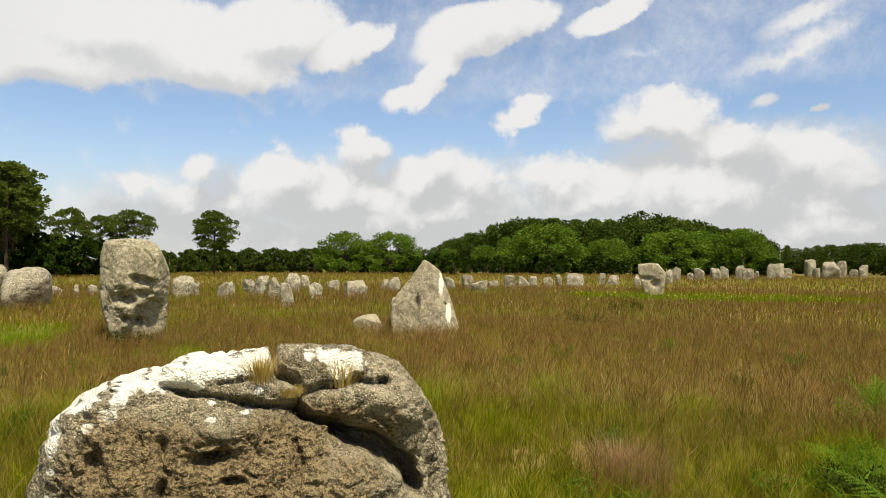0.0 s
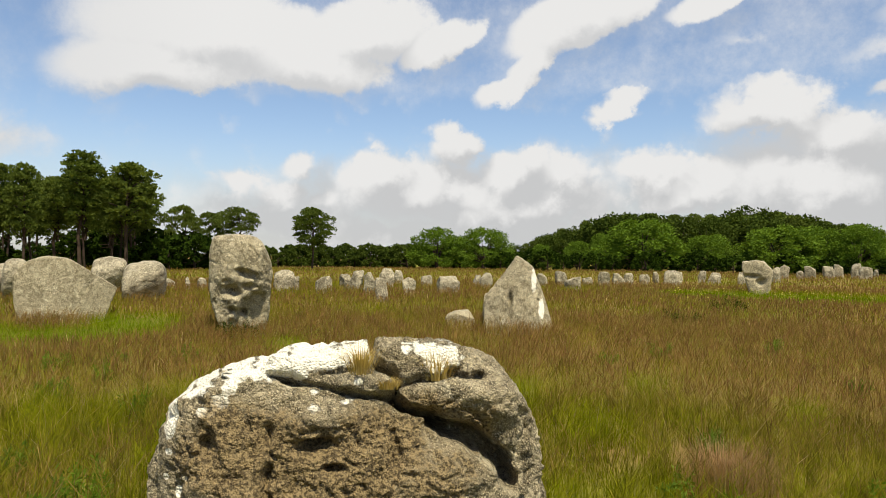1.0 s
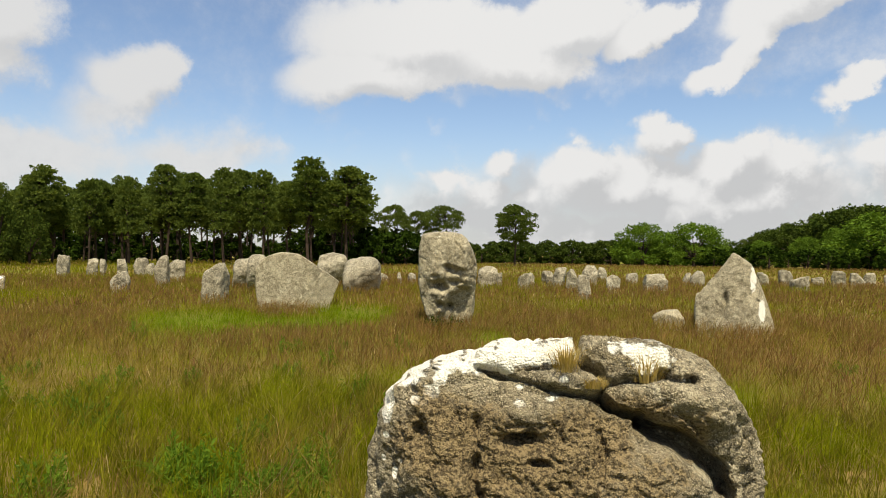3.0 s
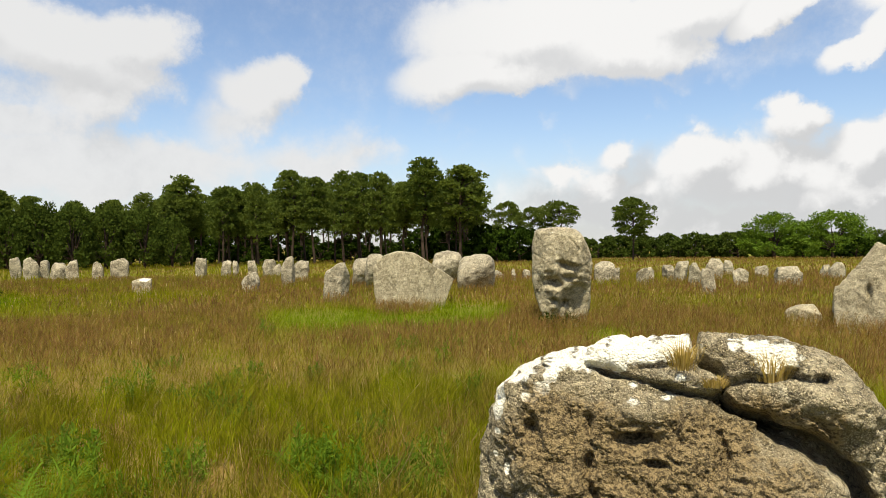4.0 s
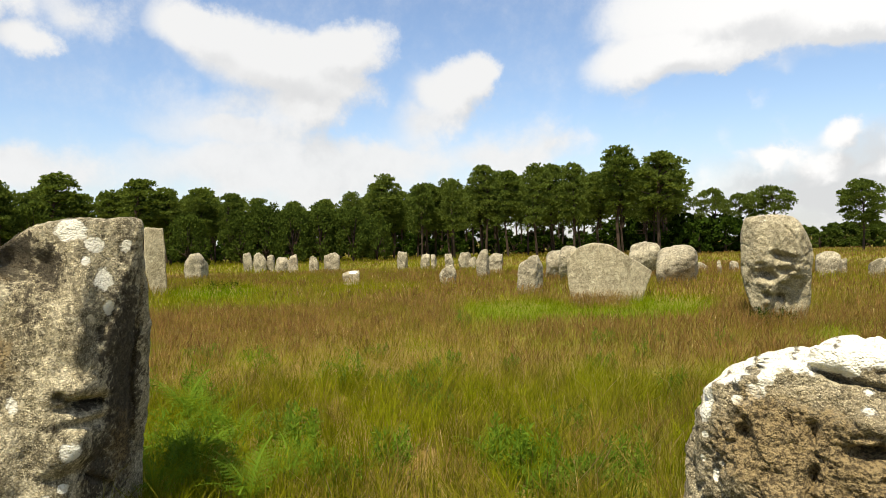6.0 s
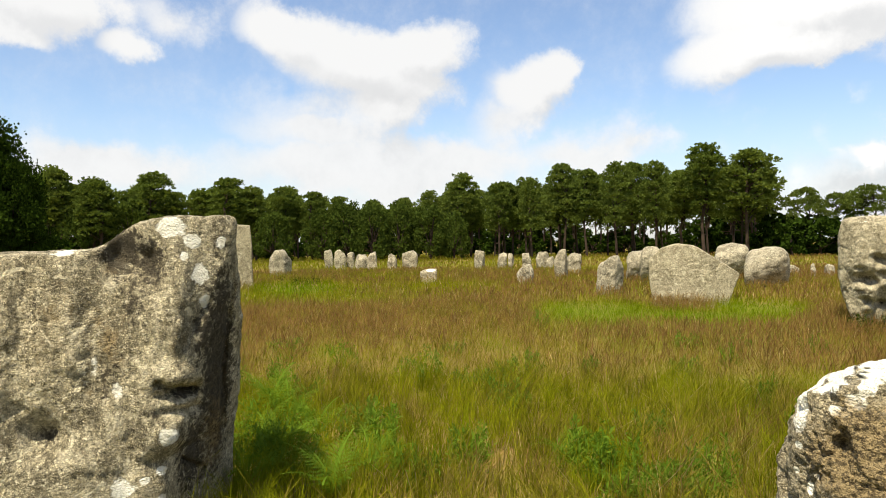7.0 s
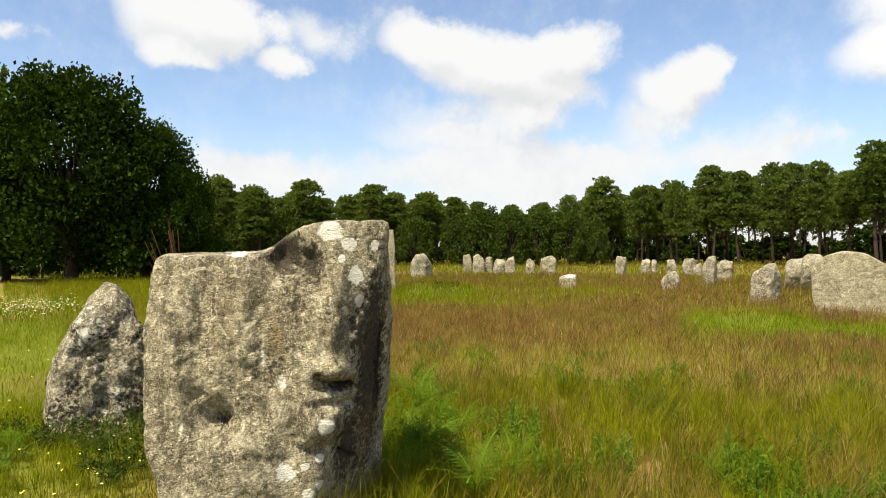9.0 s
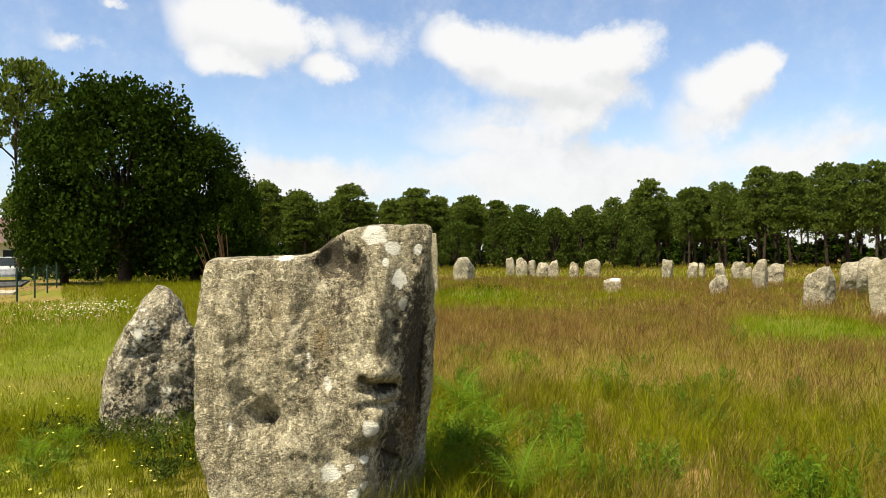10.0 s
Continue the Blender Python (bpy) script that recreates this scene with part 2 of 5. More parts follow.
    c = mix_col(nt, math_node(nt, "MULTIPLY", white, smooth(nt, speck, 0.72, 0.58)), c, mix_col(nt, broad, (0.70, 0.66, 0.54), (0.84, 0.80, 0.67)))
    at2 = nt.nodes.new("ShaderNodeAttribute")
    at2.attribute_name = "brown"
    edge2 = math_node(nt, "MULTIPLY_ADD", math_node(nt, "SUBTRACT", spots, 0.5), 1.2, at2.outputs["Fac"])
    c = mix_col(nt, smooth(nt, edge2, 0.15, 0.55, (0, 0.9)), c, mix_col(nt, smooth(nt, speck, 0.43, 0.55), (0.062, 0.041, 0.016), (0.300, 0.218, 0.102)))
    nt.links.new(c, b.inputs["Base Color"])
    h = math_node(nt, "ADD", math_node(nt, "MULTIPLY", speck, 0.6), math_node(nt, "ADD", math_node(nt, "MULTIPLY", grains, 0.25), math_node(nt, "MULTIPLY", crust, 1.4)))
    h = math_node(nt, "MULTIPLY", h, math_node(nt, "SUBTRACT", 1.0, math_node(nt, "MULTIPLY", white, 0.5)))
    h = math_node(nt, "MULTIPLY_ADD", cell.outputs["Distance"], -0.35, h)
    bump(nt, b, h, pits, 0.028)
    return m


GRANITE = granite("granite", (0.17, 0.142, 0.084), (0.31, 0.265, 0.17), (0.46, 0.405, 0.275), (0.60, 0.54, 0.385), 0.95, 0.9, soil=0.38)
GRANITE_FAR = granite("granite_far", (0.12, 0.101, 0.064), (0.25, 0.218, 0.148), (0.38, 0.338, 0.24), (0.54, 0.487, 0.36), 0.35, 0.9, soil=0.45)
GRANITE_GREY = granite("granite_grey", (0.14, 0.112, 0.063), (0.29, 0.24, 0.148), (0.47, 0.405, 0.27), (0.58, 0.51, 0.35), 1.3, 1.0)

GRANITE_STREAK = granite("granite_streaked", (0.21, 0.176, 0.105), (0.41, 0.352, 0.222), (0.63, 0.55, 0.37), (0.78, 0.70, 0.50), 1.5, 1.0, 0.62, 0.35)
GRANITE_MOTTLED = granite("granite_mottled", (0.15, 0.125, 0.08), (0.31, 0.265, 0.17), (0.52, 0.46, 0.32), (0.74, 0.69, 0.54), 1.1, 1.0, 0.0, 1.0)


def leafy(name, dark, light, through=0.35, tip=None):
    """Leaves or blades: each with a tint of its own; light comes through."""
    m = bpy.data.materials.new(name)
    m.use_nodes = True
    nt = m.node_tree
    nt.nodes.clear()
    out = nt.nodes.new("ShaderNodeOutputMaterial")
    rnd = nt.nodes.new("ShaderNodeNewGeometry").outputs["Random Per Island"]
    ob = nt.nodes.new("ShaderNodeObjectInfo").outputs["Random"]
    f = math_node(nt, "ADD", math_node(nt, "MULTIPLY", rnd, 0.7), math_node(nt, "MULTIPLY", ob, 0.3))
    c = mix_col(nt, f, dark, light)
    d = nt.nodes.new("ShaderNodeBsdfDiffuse")
    tr = nt.nodes.new("ShaderNodeBsdfTranslucent")
    mx = nt.nodes.new("ShaderNodeMixShader")
    mx.inputs[0].default_value = through
    nt.links.new(c, d.inputs[0])
    nt.links.new(mix_col(nt, 1.0, c, (1.25, 1.2, 0.6), "MULTIPLY"), tr.inputs[0])
    nt.links.new(d.outputs[0], mx.inputs[1])
    nt.links.new(tr.outputs[0], mx.inputs[2])
    nt.links.new(mx.outputs[0], out.inputs[0])
    return m


NEEDLES = leafy("pine_needles", (0.050, 0.078, 0.014), (0.150, 0.188, 0.040), 0.38)
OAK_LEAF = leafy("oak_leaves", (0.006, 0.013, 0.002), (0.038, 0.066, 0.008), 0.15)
DARK_LEAF = leafy("wood_leaves", (0.024, 0.040, 0.007), (0.070, 0.096, 0.016), 0.25)
BRIGHT_LEAF = leafy("bright_leaves", (0.07, 0.125, 0.012), (0.13, 0.20, 0.025), 0.35)
FERN_LEAF = leafy("fern_leaves", (0.075, 0.140, 0.010), (0.15, 0.235, 0.022), 0.42)
WEED_LEAF = leafy("weed_leaves", (0.075, 0.135, 0.012), (0.16, 0.225, 0.032), 0.42)
DRY_LEAF = leafy("dry_grass", (0.34, 0.25, 0.085), (0.62, 0.48, 0.20), 0.3)


def bark():
    m, nt, b = material("bark", 0.95)
    co = nt.nodes.new("ShaderNodeTexCoord").outputs["Object"]
    n = noise_tex(nt, co, 3.0, 6.0, 0.7)
    c = mix_col(nt, smooth(nt, n, 0.35, 0.65), (0.022, 0.015, 0.010), (0.075, 0.05, 0.033))
    nt.links.new(c, b.inputs["Base Color"])
    bump(nt, b, n, 0.8, 0.05)
    return m


BARK = bark()


def grass_mat():
    """Blades: green at the foot, straw, reddish-brown seed heads at the top. UV: browning, height."""
    m = bpy.data.materials.new("meadow_grass")
    m.use_nodes = True
    nt = m.node_tree
    nt.nodes.clear()
    out = nt.nodes.new("ShaderNodeOutputMaterial")
    uv = nt.nodes.new("ShaderNodeUVMap")
    s = nt.nodes.new("ShaderNodeSeparateXYZ")
    nt.links.new(uv.outputs[0], s.inputs[0])
    brown, high = s.outputs[0], s.outputs[1]
    geo = nt.nodes.new("ShaderNodeNewGeometry")
    chance = geo.outputs["Random Per Island"]
    rnd = smooth(nt, chance, -1.2, 2.2)
    green = mix_col(nt, rnd, (0.105, 0.148, 0.003), (0.275, 0.255, 0.010))
    seed = mix_col(nt, rnd, (0.175, 0.096, 0.033), (0.255, 0.145, 0.055))
    vivid = mix_col(nt, rnd, (0.085, 0.155, 0.002), (0.175, 0.24, 0.006))
    green = mix_col(nt, math_node(nt, "MULTIPLY", brown, -1.0), green, vivid)
    k = math_node(nt, "MULTIPLY", math_node(nt, "MAXIMUM", brown, 0.0), smooth(nt, high, 0.15, 0.75))
    c = mix_col(nt, k, green, seed)
    straw = math_node(nt, "MULTIPLY", smooth(nt, chance, 0.965, 0.98), math_node(nt, "GREATER_THAN", brown, 0.02))
    c = mix_col(nt, math_node(nt, "MULTIPLY", straw, 0.8), c, (0.44, 0.34, 0.14))
    patch = noise_tex(nt, geo.outputs["Position"], 3.2, 4.0, 0.6)
    small = noise_tex(nt, geo.outputs["Position"], 14.0, 2.0, 0.6)
    tone = math_node(nt, "MULTIPLY", smooth(nt, patch, 0.36, 0.62, (0.72, 1.24)), smooth(nt, small, 0.36, 0.64, (0.78, 1.20)))
    fade = nt.nodes.new("ShaderNodeVectorMath")
    fade.operation = "SCALE"
    nt.links.new(c, fade.inputs[0])
    nt.links.new(tone, fade.inputs["Scale"])
    c = fade.outputs[0]
    d = nt.nodes.new("ShaderNodeBsdfDiffuse")
    tr = nt.nodes.new("ShaderNodeBsdfTranslucent")
    mx = nt.nodes.new("ShaderNodeMixShader")
    mx.inputs[0].default_value = 0.46
    nt.links.new(c, d.inputs[0])
    nt.links.new(c, tr.inputs[0])
    nt.links.new(d.outputs[0], mx.inputs[1])
    nt.links.new(tr.outputs[0], mx.inputs[2])
    nt.links.new(mx.outputs[0], out.inputs[0])
    return m


GRASS = grass_mat()


def ground_mat():
    m, nt, b = material("turf", 1.0)
    co = nt.nodes.new("ShaderNodeNewGeometry").outputs["Position"]
    big = noise_tex(nt, co, 0.12, 5.0, 0.6)
    fine = noise_tex(nt, co, 3.0, 6.0, 0.7)
    c = mix_col(nt, smooth(nt, big, 0.4, 0.6), (0.15, 0.165, 0.015), (0.23, 0.15, 0.05))
    c = mix_col(nt, smooth(nt, fine, 0.4, 0.7, (0, 0.5)), c, (0.10, 0.10, 0.03))
    nt.links.new(c, b.inputs["Base Color"])
    b.inputs["Specular IOR Level"].default_value = 0.05
    bump(nt, b, fine, 0.6, 0.1)
    return m


TURF = ground_mat()


# ---- mesh helpers ----
def mesh_np(name, verts, faces, uv=None):
    """A mesh from an array of places and an array of faces with one corner count."""
    me = bpy.data.meshes.new(name)
    k = faces.shape[1]
    me.vertices.add(len(verts))
    me.vertices.foreach_set("co", np.ascontiguousarray(verts, dtype=np.float32).ravel())
    me.loops.add(faces.size)
    me.loops.foreach_set("vertex_index", np.ascontiguousarray(faces, dtype=np.int32).ravel())
    me.polygons.add(len(faces))
    me.polygons.foreach_set("loop_start", np.arange(0, faces.size, k, dtype=np.int32))
    if uv is not None:
        layer = me.uv_layers.new(name="UVMap")
        layer.data.foreach_set("uv", np.ascontiguousarray(uv[faces.ravel()], dtype=np.float32).ravel())
    me.update(calc_edges=True)
    return me


def child(name, me, mat, parent, label=""):
    if mat is not None and not me.materials:
        me.materials.append(mat)
    ob = new(name, me)
    ob.parent = parent
    return tagged(ob, label)


def tube(path, radii, sides=7):
    """Places and faces of a tapered tube along a path."""
    path = [Vector(p) for p in path]
    vs, fs = [], []
    for i, p in enumerate(path):
        t = (path[min(i + 1, len(path) - 1)] - path[max(i - 1, 0)]).normalized()
        a = t.orthogonal().normalized()
        b = t.cross(a)
        for k in range(sides):
            w = 2 * math.pi * k / sides
            vs.append(p + (a * math.cos(w) + b * math.sin(w)) * radii[i])
    for i in range(len(path) - 1):
        for k in range(sides):
            q, r = i * sides + k, i * sides + (k + 1) % sides
            fs.append((q, r, r + sides, q + sides))
    return vs, fs


def tubes_mesh(name, runs):
    vs, fs = [], []
    for path, radii, sides in runs:
        v, f = tube(path, radii, sides)
        fs += [tuple(i + len(vs) for i in q) for q in f]
        vs += v
    me = bpy.data.meshes.new(name)
    me.from_pydata(vs, [], fs)
    me.polygons.foreach_set("use_smooth", [True] * len(fs))
    return me


# ---- the setting ----
def ground():
    n = 96
    vs = [(0, 0, 0)]
    rings = [1.5, 4, 8, 14, 22, 34, 50, 75, 110, 170, 300, 700, 1500, 3500]
    for q in rings:
        for k in range(n):
            a = 2 * math.pi * k / n
            x, y = q * math.cos(a), q * math.sin(a)
            z = 0.10 * (noise.noise((x * 0.13, y * 0.13, 3)) + 0.6 * noise.noise((x * 0.4, y * 0.4, 8))) if q < 110 else 0.0
            vs.append((x, y, z - 0.03))
    fs = [(0, 1 + k, 1 + (k + 1) % n) for k in range(n)]
    for i in range(len(rings) - 1):
        for k in range(n):
            a, b = 1 + i * n + k, 1 + i * n + (k + 1) % n
            fs.append((a, a + n, b + n, b))
    me = bpy.data.meshes.new("ground")
    me.from_pydata(vs, [], fs)
    me.materials.append(TURF)
    tagged(new("ground", me), "rough meadow ground of brown and green turf", "ground", kind="structure")


ground()


# ---- standing stones ----
def stone(label, az, dist, w, h, d, seed, mat=None, cuts=(), dents=(), cracks=(), white=(), brown=(), dark=(), fine=4, sharp=22.0, sag=(), rough=0.05, turn=0.0,
          group="standing stones of the field", kind_name="standing_stone", sink=0.18, dent_pow=2.0, crag=0.0, pit=0.0):
    """A block of granite: planes that cut a rounded block, hollows and cracks in its near side, weathered all over.
    cuts: (nx, ny, nz, metres from the middle); dents: (x, z, rx, rz, depth) on the near side; cracks: ((x, z), ...),
    width, depth;
    dark: (x, z, rx, rz, weight), blobs of painted shade and black lichen."""
    rng = random.Random(seed)
    bm = bmesh.new()
    bmesh.ops.create_icosphere(bm, subdivisions=fine, radius=1.0)
    D = np.array([v.co[:] for v in bm.verts])
    V = D * np.array((w / 2, d / 2, h / 2)) * 1.2
    hh = h / 2
    planes = [(1, 0, 0, w / 2), (-1, 0, 0, w / 2), (0, 1, 0, d / 2), (0, -1, 0, d / 2), (0, 0, 1, hh), (0, 0, -1, hh + sink)]
    planes += list(cuts)
    if not cuts:
        lean, foot, peak = rng.uniform(-0.18, 0.18), rng.uniform(-0.15, 0.25), rng.uniform(0.05, 0.55)
        planes += [(1, 0, peak * rng.random() - foot * 0.3 + lean, w * 0.5), (-1, 0, peak * rng.random() - foot * 0.3 - lean, w * 0.5)]
        for _ in range(8):
            n = Vector((rng.uniform(-1, 1), rng.uniform(-1, 1), rng.uniform(-0.2, 1.0))).normalized()
            sup = abs(n.x) * w / 2 + abs(n.y) * d / 2 + abs(n.z) * hh
            planes.append((*n, sup * rng.uniform(0.47, 0.82)))
    tot = np.zeros(len(V))
    for nx, ny, nz, off in planes:
        n = Vector((nx, ny, nz)).normalized()
        tot += (np.maximum(V @ np.array(n), 0) / off) ** sharp
    P = V / (tot ** (1 / sharp))[:, None]
    # weathering, larger to smaller
    s = (w * h * d) ** (1 / 3)
    N = P / np.maximum(np.linalg.norm(P, axis=1), 1e-6)[:, None]
    octs = [(1.6 / s, 1.0), (3.6 / s, 0.5), (8 / s, 0.26), (17 / s, 0.15)]
    if fine > 5:
        octs += [(40 / s, 0.14), (90 / s, 0.09)]
    sx = seed * 7.31
    disp = np.zeros(len(P))
    for k, (fq, am) in enumerate(octs):
        disp += np.array([noise.noise((p[0] * fq + sx, p[1] * fq + k * 5.2, p[2] * fq)) for p in P.tolist()]) * am
    P = P + N * (disp * rough * s)[:, None]
    for x0, soft, drop in sag:
        P[:, 2] -= drop / (1 + np.exp((P[:, 0] - x0) / soft)) * np.clip((P[:, 2] + hh) / h, 0, 1) ** 3
    front = np.clip(-N[:, 1] * 2.2 + 0.25, 0, 1)
    if crag:
        rid = np.array([sum(a * (1 - abs(noise.noise((p[0] * q + sx, p[1] * q, p[2] * q))) * 2) for q, a in ((5.0, 1.0), (11.0, 0.55), (24.0, 0.3))) for p in P.tolist()])
        P = P - N * (np.clip(rid - 0.75, 0, 2) * crag * (0.3 + 0.7 * front))[:, None]
    if pit:
        soft_part = np.zeros(len(P))
        for x, z, rx, rz, *much in brown:
            soft_part = np.maximum(soft_part, 1.35 - np.sqrt(((P[:, 0] - x) / rx) ** 2 + ((P[:, 2] + hh - z) / rz) ** 2))
        holes = np.array([max(0.0, noise.noise((p[0] * 13, p[1] * 13, p[2] * 17 + sx)) - 0.12) + 0.6 * max(0.0, noise.noise((p[0] * 31, p[1] * 31, p[2] * 38)) - 0.1) + 0.5 * max(0.0, noise.noise((p[0] * 70, p[1] * 70, p[2] * 70))) for p in P.tolist()])
        P[:, 1] += holes * pit * 2.2 * front * np.clip(soft_part * 1.3, 0.15, 1)
    for x, z, rx, rz, deep in dents:
        wx = np.array([noise.noise((p[0] * 5 / s, p[2] * 5 / s, sx + x)) for p in P.tolist()]) * 0.55
        g = np.exp(-(((P[:, 0] - x) / rx + wx) ** 2 + ((P[:, 2] + hh - z) / rz + wx) ** 2) ** dent_pow)
        P[:, 1] += g * deep * front
    for line, width, deep in cracks:
        best = np.full(len(P), 9.0)
        q = P[:, [0, 2]] + np.array((0, hh))
        jit = np.array([noise.noise((p[0] * 9, p[2] * 9, sx)) + 0.6 * noise.noise((p[0] * 24, p[2] * 24, sx)) for p in P.tolist()]) * 0.016
        for (x0, z0), (x1, z1) in zip(line, line[1:]):
            a, e = np.array((x0, z0)), np.array((x1 - x0, z1 - z0))
            u = np.clip(((q - a) @ e) / (e @ e), 0, 1)
            best = np.minimum(best, np.linalg.norm(q - a - u[:, None] * e, axis=1) + jit)
        g = np.exp(-(np.maximum(best, 0) / width) ** 4) * np.clip(-N[:, 1] * 2.2 + 0.9, 0, 1)
        lip = np.exp(-(np.maximum(best, 0) / (width * 3.2)) ** 2) * front * deep * 0.22
        P[:, 1] += g * deep + lip
        P[:, 2] -= g * deep * (0.12 + 0.55 * np.clip(N[:, 2] * 1.6 - 0.4, 0, 1))
    P[:, 2] += hh
    for v, p in zip(bm.verts, P.tolist()):
        v.co = p
    me = bpy.data.meshes.new(kind_name)
    bm.to_mesh(me)
    bm.free()
    me.polygons.foreach_set("use_smooth", [True] * len(me.polygons))
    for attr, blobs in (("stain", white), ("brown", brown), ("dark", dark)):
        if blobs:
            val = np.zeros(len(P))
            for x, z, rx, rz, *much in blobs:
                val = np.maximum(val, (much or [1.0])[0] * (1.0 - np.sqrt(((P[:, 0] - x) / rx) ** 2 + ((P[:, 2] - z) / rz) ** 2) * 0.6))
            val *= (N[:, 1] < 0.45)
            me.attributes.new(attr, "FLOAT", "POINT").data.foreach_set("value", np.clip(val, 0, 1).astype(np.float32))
    me.materials.append(mat or GRANITE_FAR)
    ob = new(kind_name, me)
    ob.matrix_world = Matrix.Translation(ways(az, dist)) @ pose(0, 0, 0, 0, 0, az + turn)
    return tagged(ob, label, "standing stone", group)



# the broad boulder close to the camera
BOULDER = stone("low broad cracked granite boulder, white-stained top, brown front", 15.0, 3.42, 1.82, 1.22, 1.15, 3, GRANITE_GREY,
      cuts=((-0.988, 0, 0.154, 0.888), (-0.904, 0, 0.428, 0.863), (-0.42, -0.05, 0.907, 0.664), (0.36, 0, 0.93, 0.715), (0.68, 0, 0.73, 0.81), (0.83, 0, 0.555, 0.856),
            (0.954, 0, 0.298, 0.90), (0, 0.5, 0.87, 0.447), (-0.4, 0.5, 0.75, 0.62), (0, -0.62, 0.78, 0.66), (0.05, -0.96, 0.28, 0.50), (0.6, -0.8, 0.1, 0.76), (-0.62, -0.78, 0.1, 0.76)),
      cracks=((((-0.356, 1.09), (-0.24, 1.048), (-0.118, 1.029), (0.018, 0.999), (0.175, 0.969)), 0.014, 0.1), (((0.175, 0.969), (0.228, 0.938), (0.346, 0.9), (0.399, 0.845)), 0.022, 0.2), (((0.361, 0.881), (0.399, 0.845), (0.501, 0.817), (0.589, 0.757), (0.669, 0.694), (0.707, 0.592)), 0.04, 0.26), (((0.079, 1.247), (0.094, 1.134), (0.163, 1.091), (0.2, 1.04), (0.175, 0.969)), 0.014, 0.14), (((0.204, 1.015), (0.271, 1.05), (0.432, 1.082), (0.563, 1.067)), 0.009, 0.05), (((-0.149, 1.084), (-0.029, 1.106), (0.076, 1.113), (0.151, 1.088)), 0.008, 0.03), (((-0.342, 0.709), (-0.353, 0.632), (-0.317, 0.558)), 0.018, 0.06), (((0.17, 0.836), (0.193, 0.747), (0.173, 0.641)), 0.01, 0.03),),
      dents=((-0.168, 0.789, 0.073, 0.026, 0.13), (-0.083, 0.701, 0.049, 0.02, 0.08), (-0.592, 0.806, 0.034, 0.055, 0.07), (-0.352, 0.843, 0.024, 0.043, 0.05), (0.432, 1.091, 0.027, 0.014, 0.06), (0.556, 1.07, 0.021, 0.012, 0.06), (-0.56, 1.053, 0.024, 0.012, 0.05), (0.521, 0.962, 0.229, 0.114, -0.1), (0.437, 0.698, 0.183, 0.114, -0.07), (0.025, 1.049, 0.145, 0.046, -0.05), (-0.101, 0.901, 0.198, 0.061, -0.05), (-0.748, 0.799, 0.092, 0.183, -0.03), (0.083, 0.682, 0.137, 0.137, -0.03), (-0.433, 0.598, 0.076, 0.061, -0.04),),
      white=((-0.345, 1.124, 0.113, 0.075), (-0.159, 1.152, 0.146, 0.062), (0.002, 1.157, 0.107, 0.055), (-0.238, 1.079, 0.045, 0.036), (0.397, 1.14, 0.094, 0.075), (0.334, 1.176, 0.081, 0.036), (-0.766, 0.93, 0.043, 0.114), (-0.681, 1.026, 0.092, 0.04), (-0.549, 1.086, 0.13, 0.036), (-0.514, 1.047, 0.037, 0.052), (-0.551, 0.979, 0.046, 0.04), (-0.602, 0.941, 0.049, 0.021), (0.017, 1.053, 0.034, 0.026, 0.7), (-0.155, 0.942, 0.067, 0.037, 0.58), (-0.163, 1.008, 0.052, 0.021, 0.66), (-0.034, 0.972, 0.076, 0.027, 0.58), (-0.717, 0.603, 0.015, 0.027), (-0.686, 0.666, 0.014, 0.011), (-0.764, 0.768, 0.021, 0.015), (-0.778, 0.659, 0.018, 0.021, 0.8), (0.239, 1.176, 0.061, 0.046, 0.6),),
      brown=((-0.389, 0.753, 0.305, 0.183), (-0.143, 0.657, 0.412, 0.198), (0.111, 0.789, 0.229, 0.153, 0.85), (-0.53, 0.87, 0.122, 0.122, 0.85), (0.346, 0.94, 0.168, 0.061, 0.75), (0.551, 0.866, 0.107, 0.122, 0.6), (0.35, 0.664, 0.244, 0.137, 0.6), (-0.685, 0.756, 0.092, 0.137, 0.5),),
      # shade painted into the holes, cracks and recessed brown face
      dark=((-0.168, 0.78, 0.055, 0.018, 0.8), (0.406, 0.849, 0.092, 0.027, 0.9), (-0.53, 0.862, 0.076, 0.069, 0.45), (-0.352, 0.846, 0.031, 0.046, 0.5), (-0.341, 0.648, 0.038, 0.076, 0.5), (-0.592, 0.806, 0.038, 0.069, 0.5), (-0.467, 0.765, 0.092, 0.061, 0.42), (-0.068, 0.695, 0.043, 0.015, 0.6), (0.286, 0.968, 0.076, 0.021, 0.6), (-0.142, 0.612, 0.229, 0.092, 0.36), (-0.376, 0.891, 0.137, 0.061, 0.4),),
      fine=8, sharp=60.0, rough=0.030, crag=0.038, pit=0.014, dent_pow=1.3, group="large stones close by")
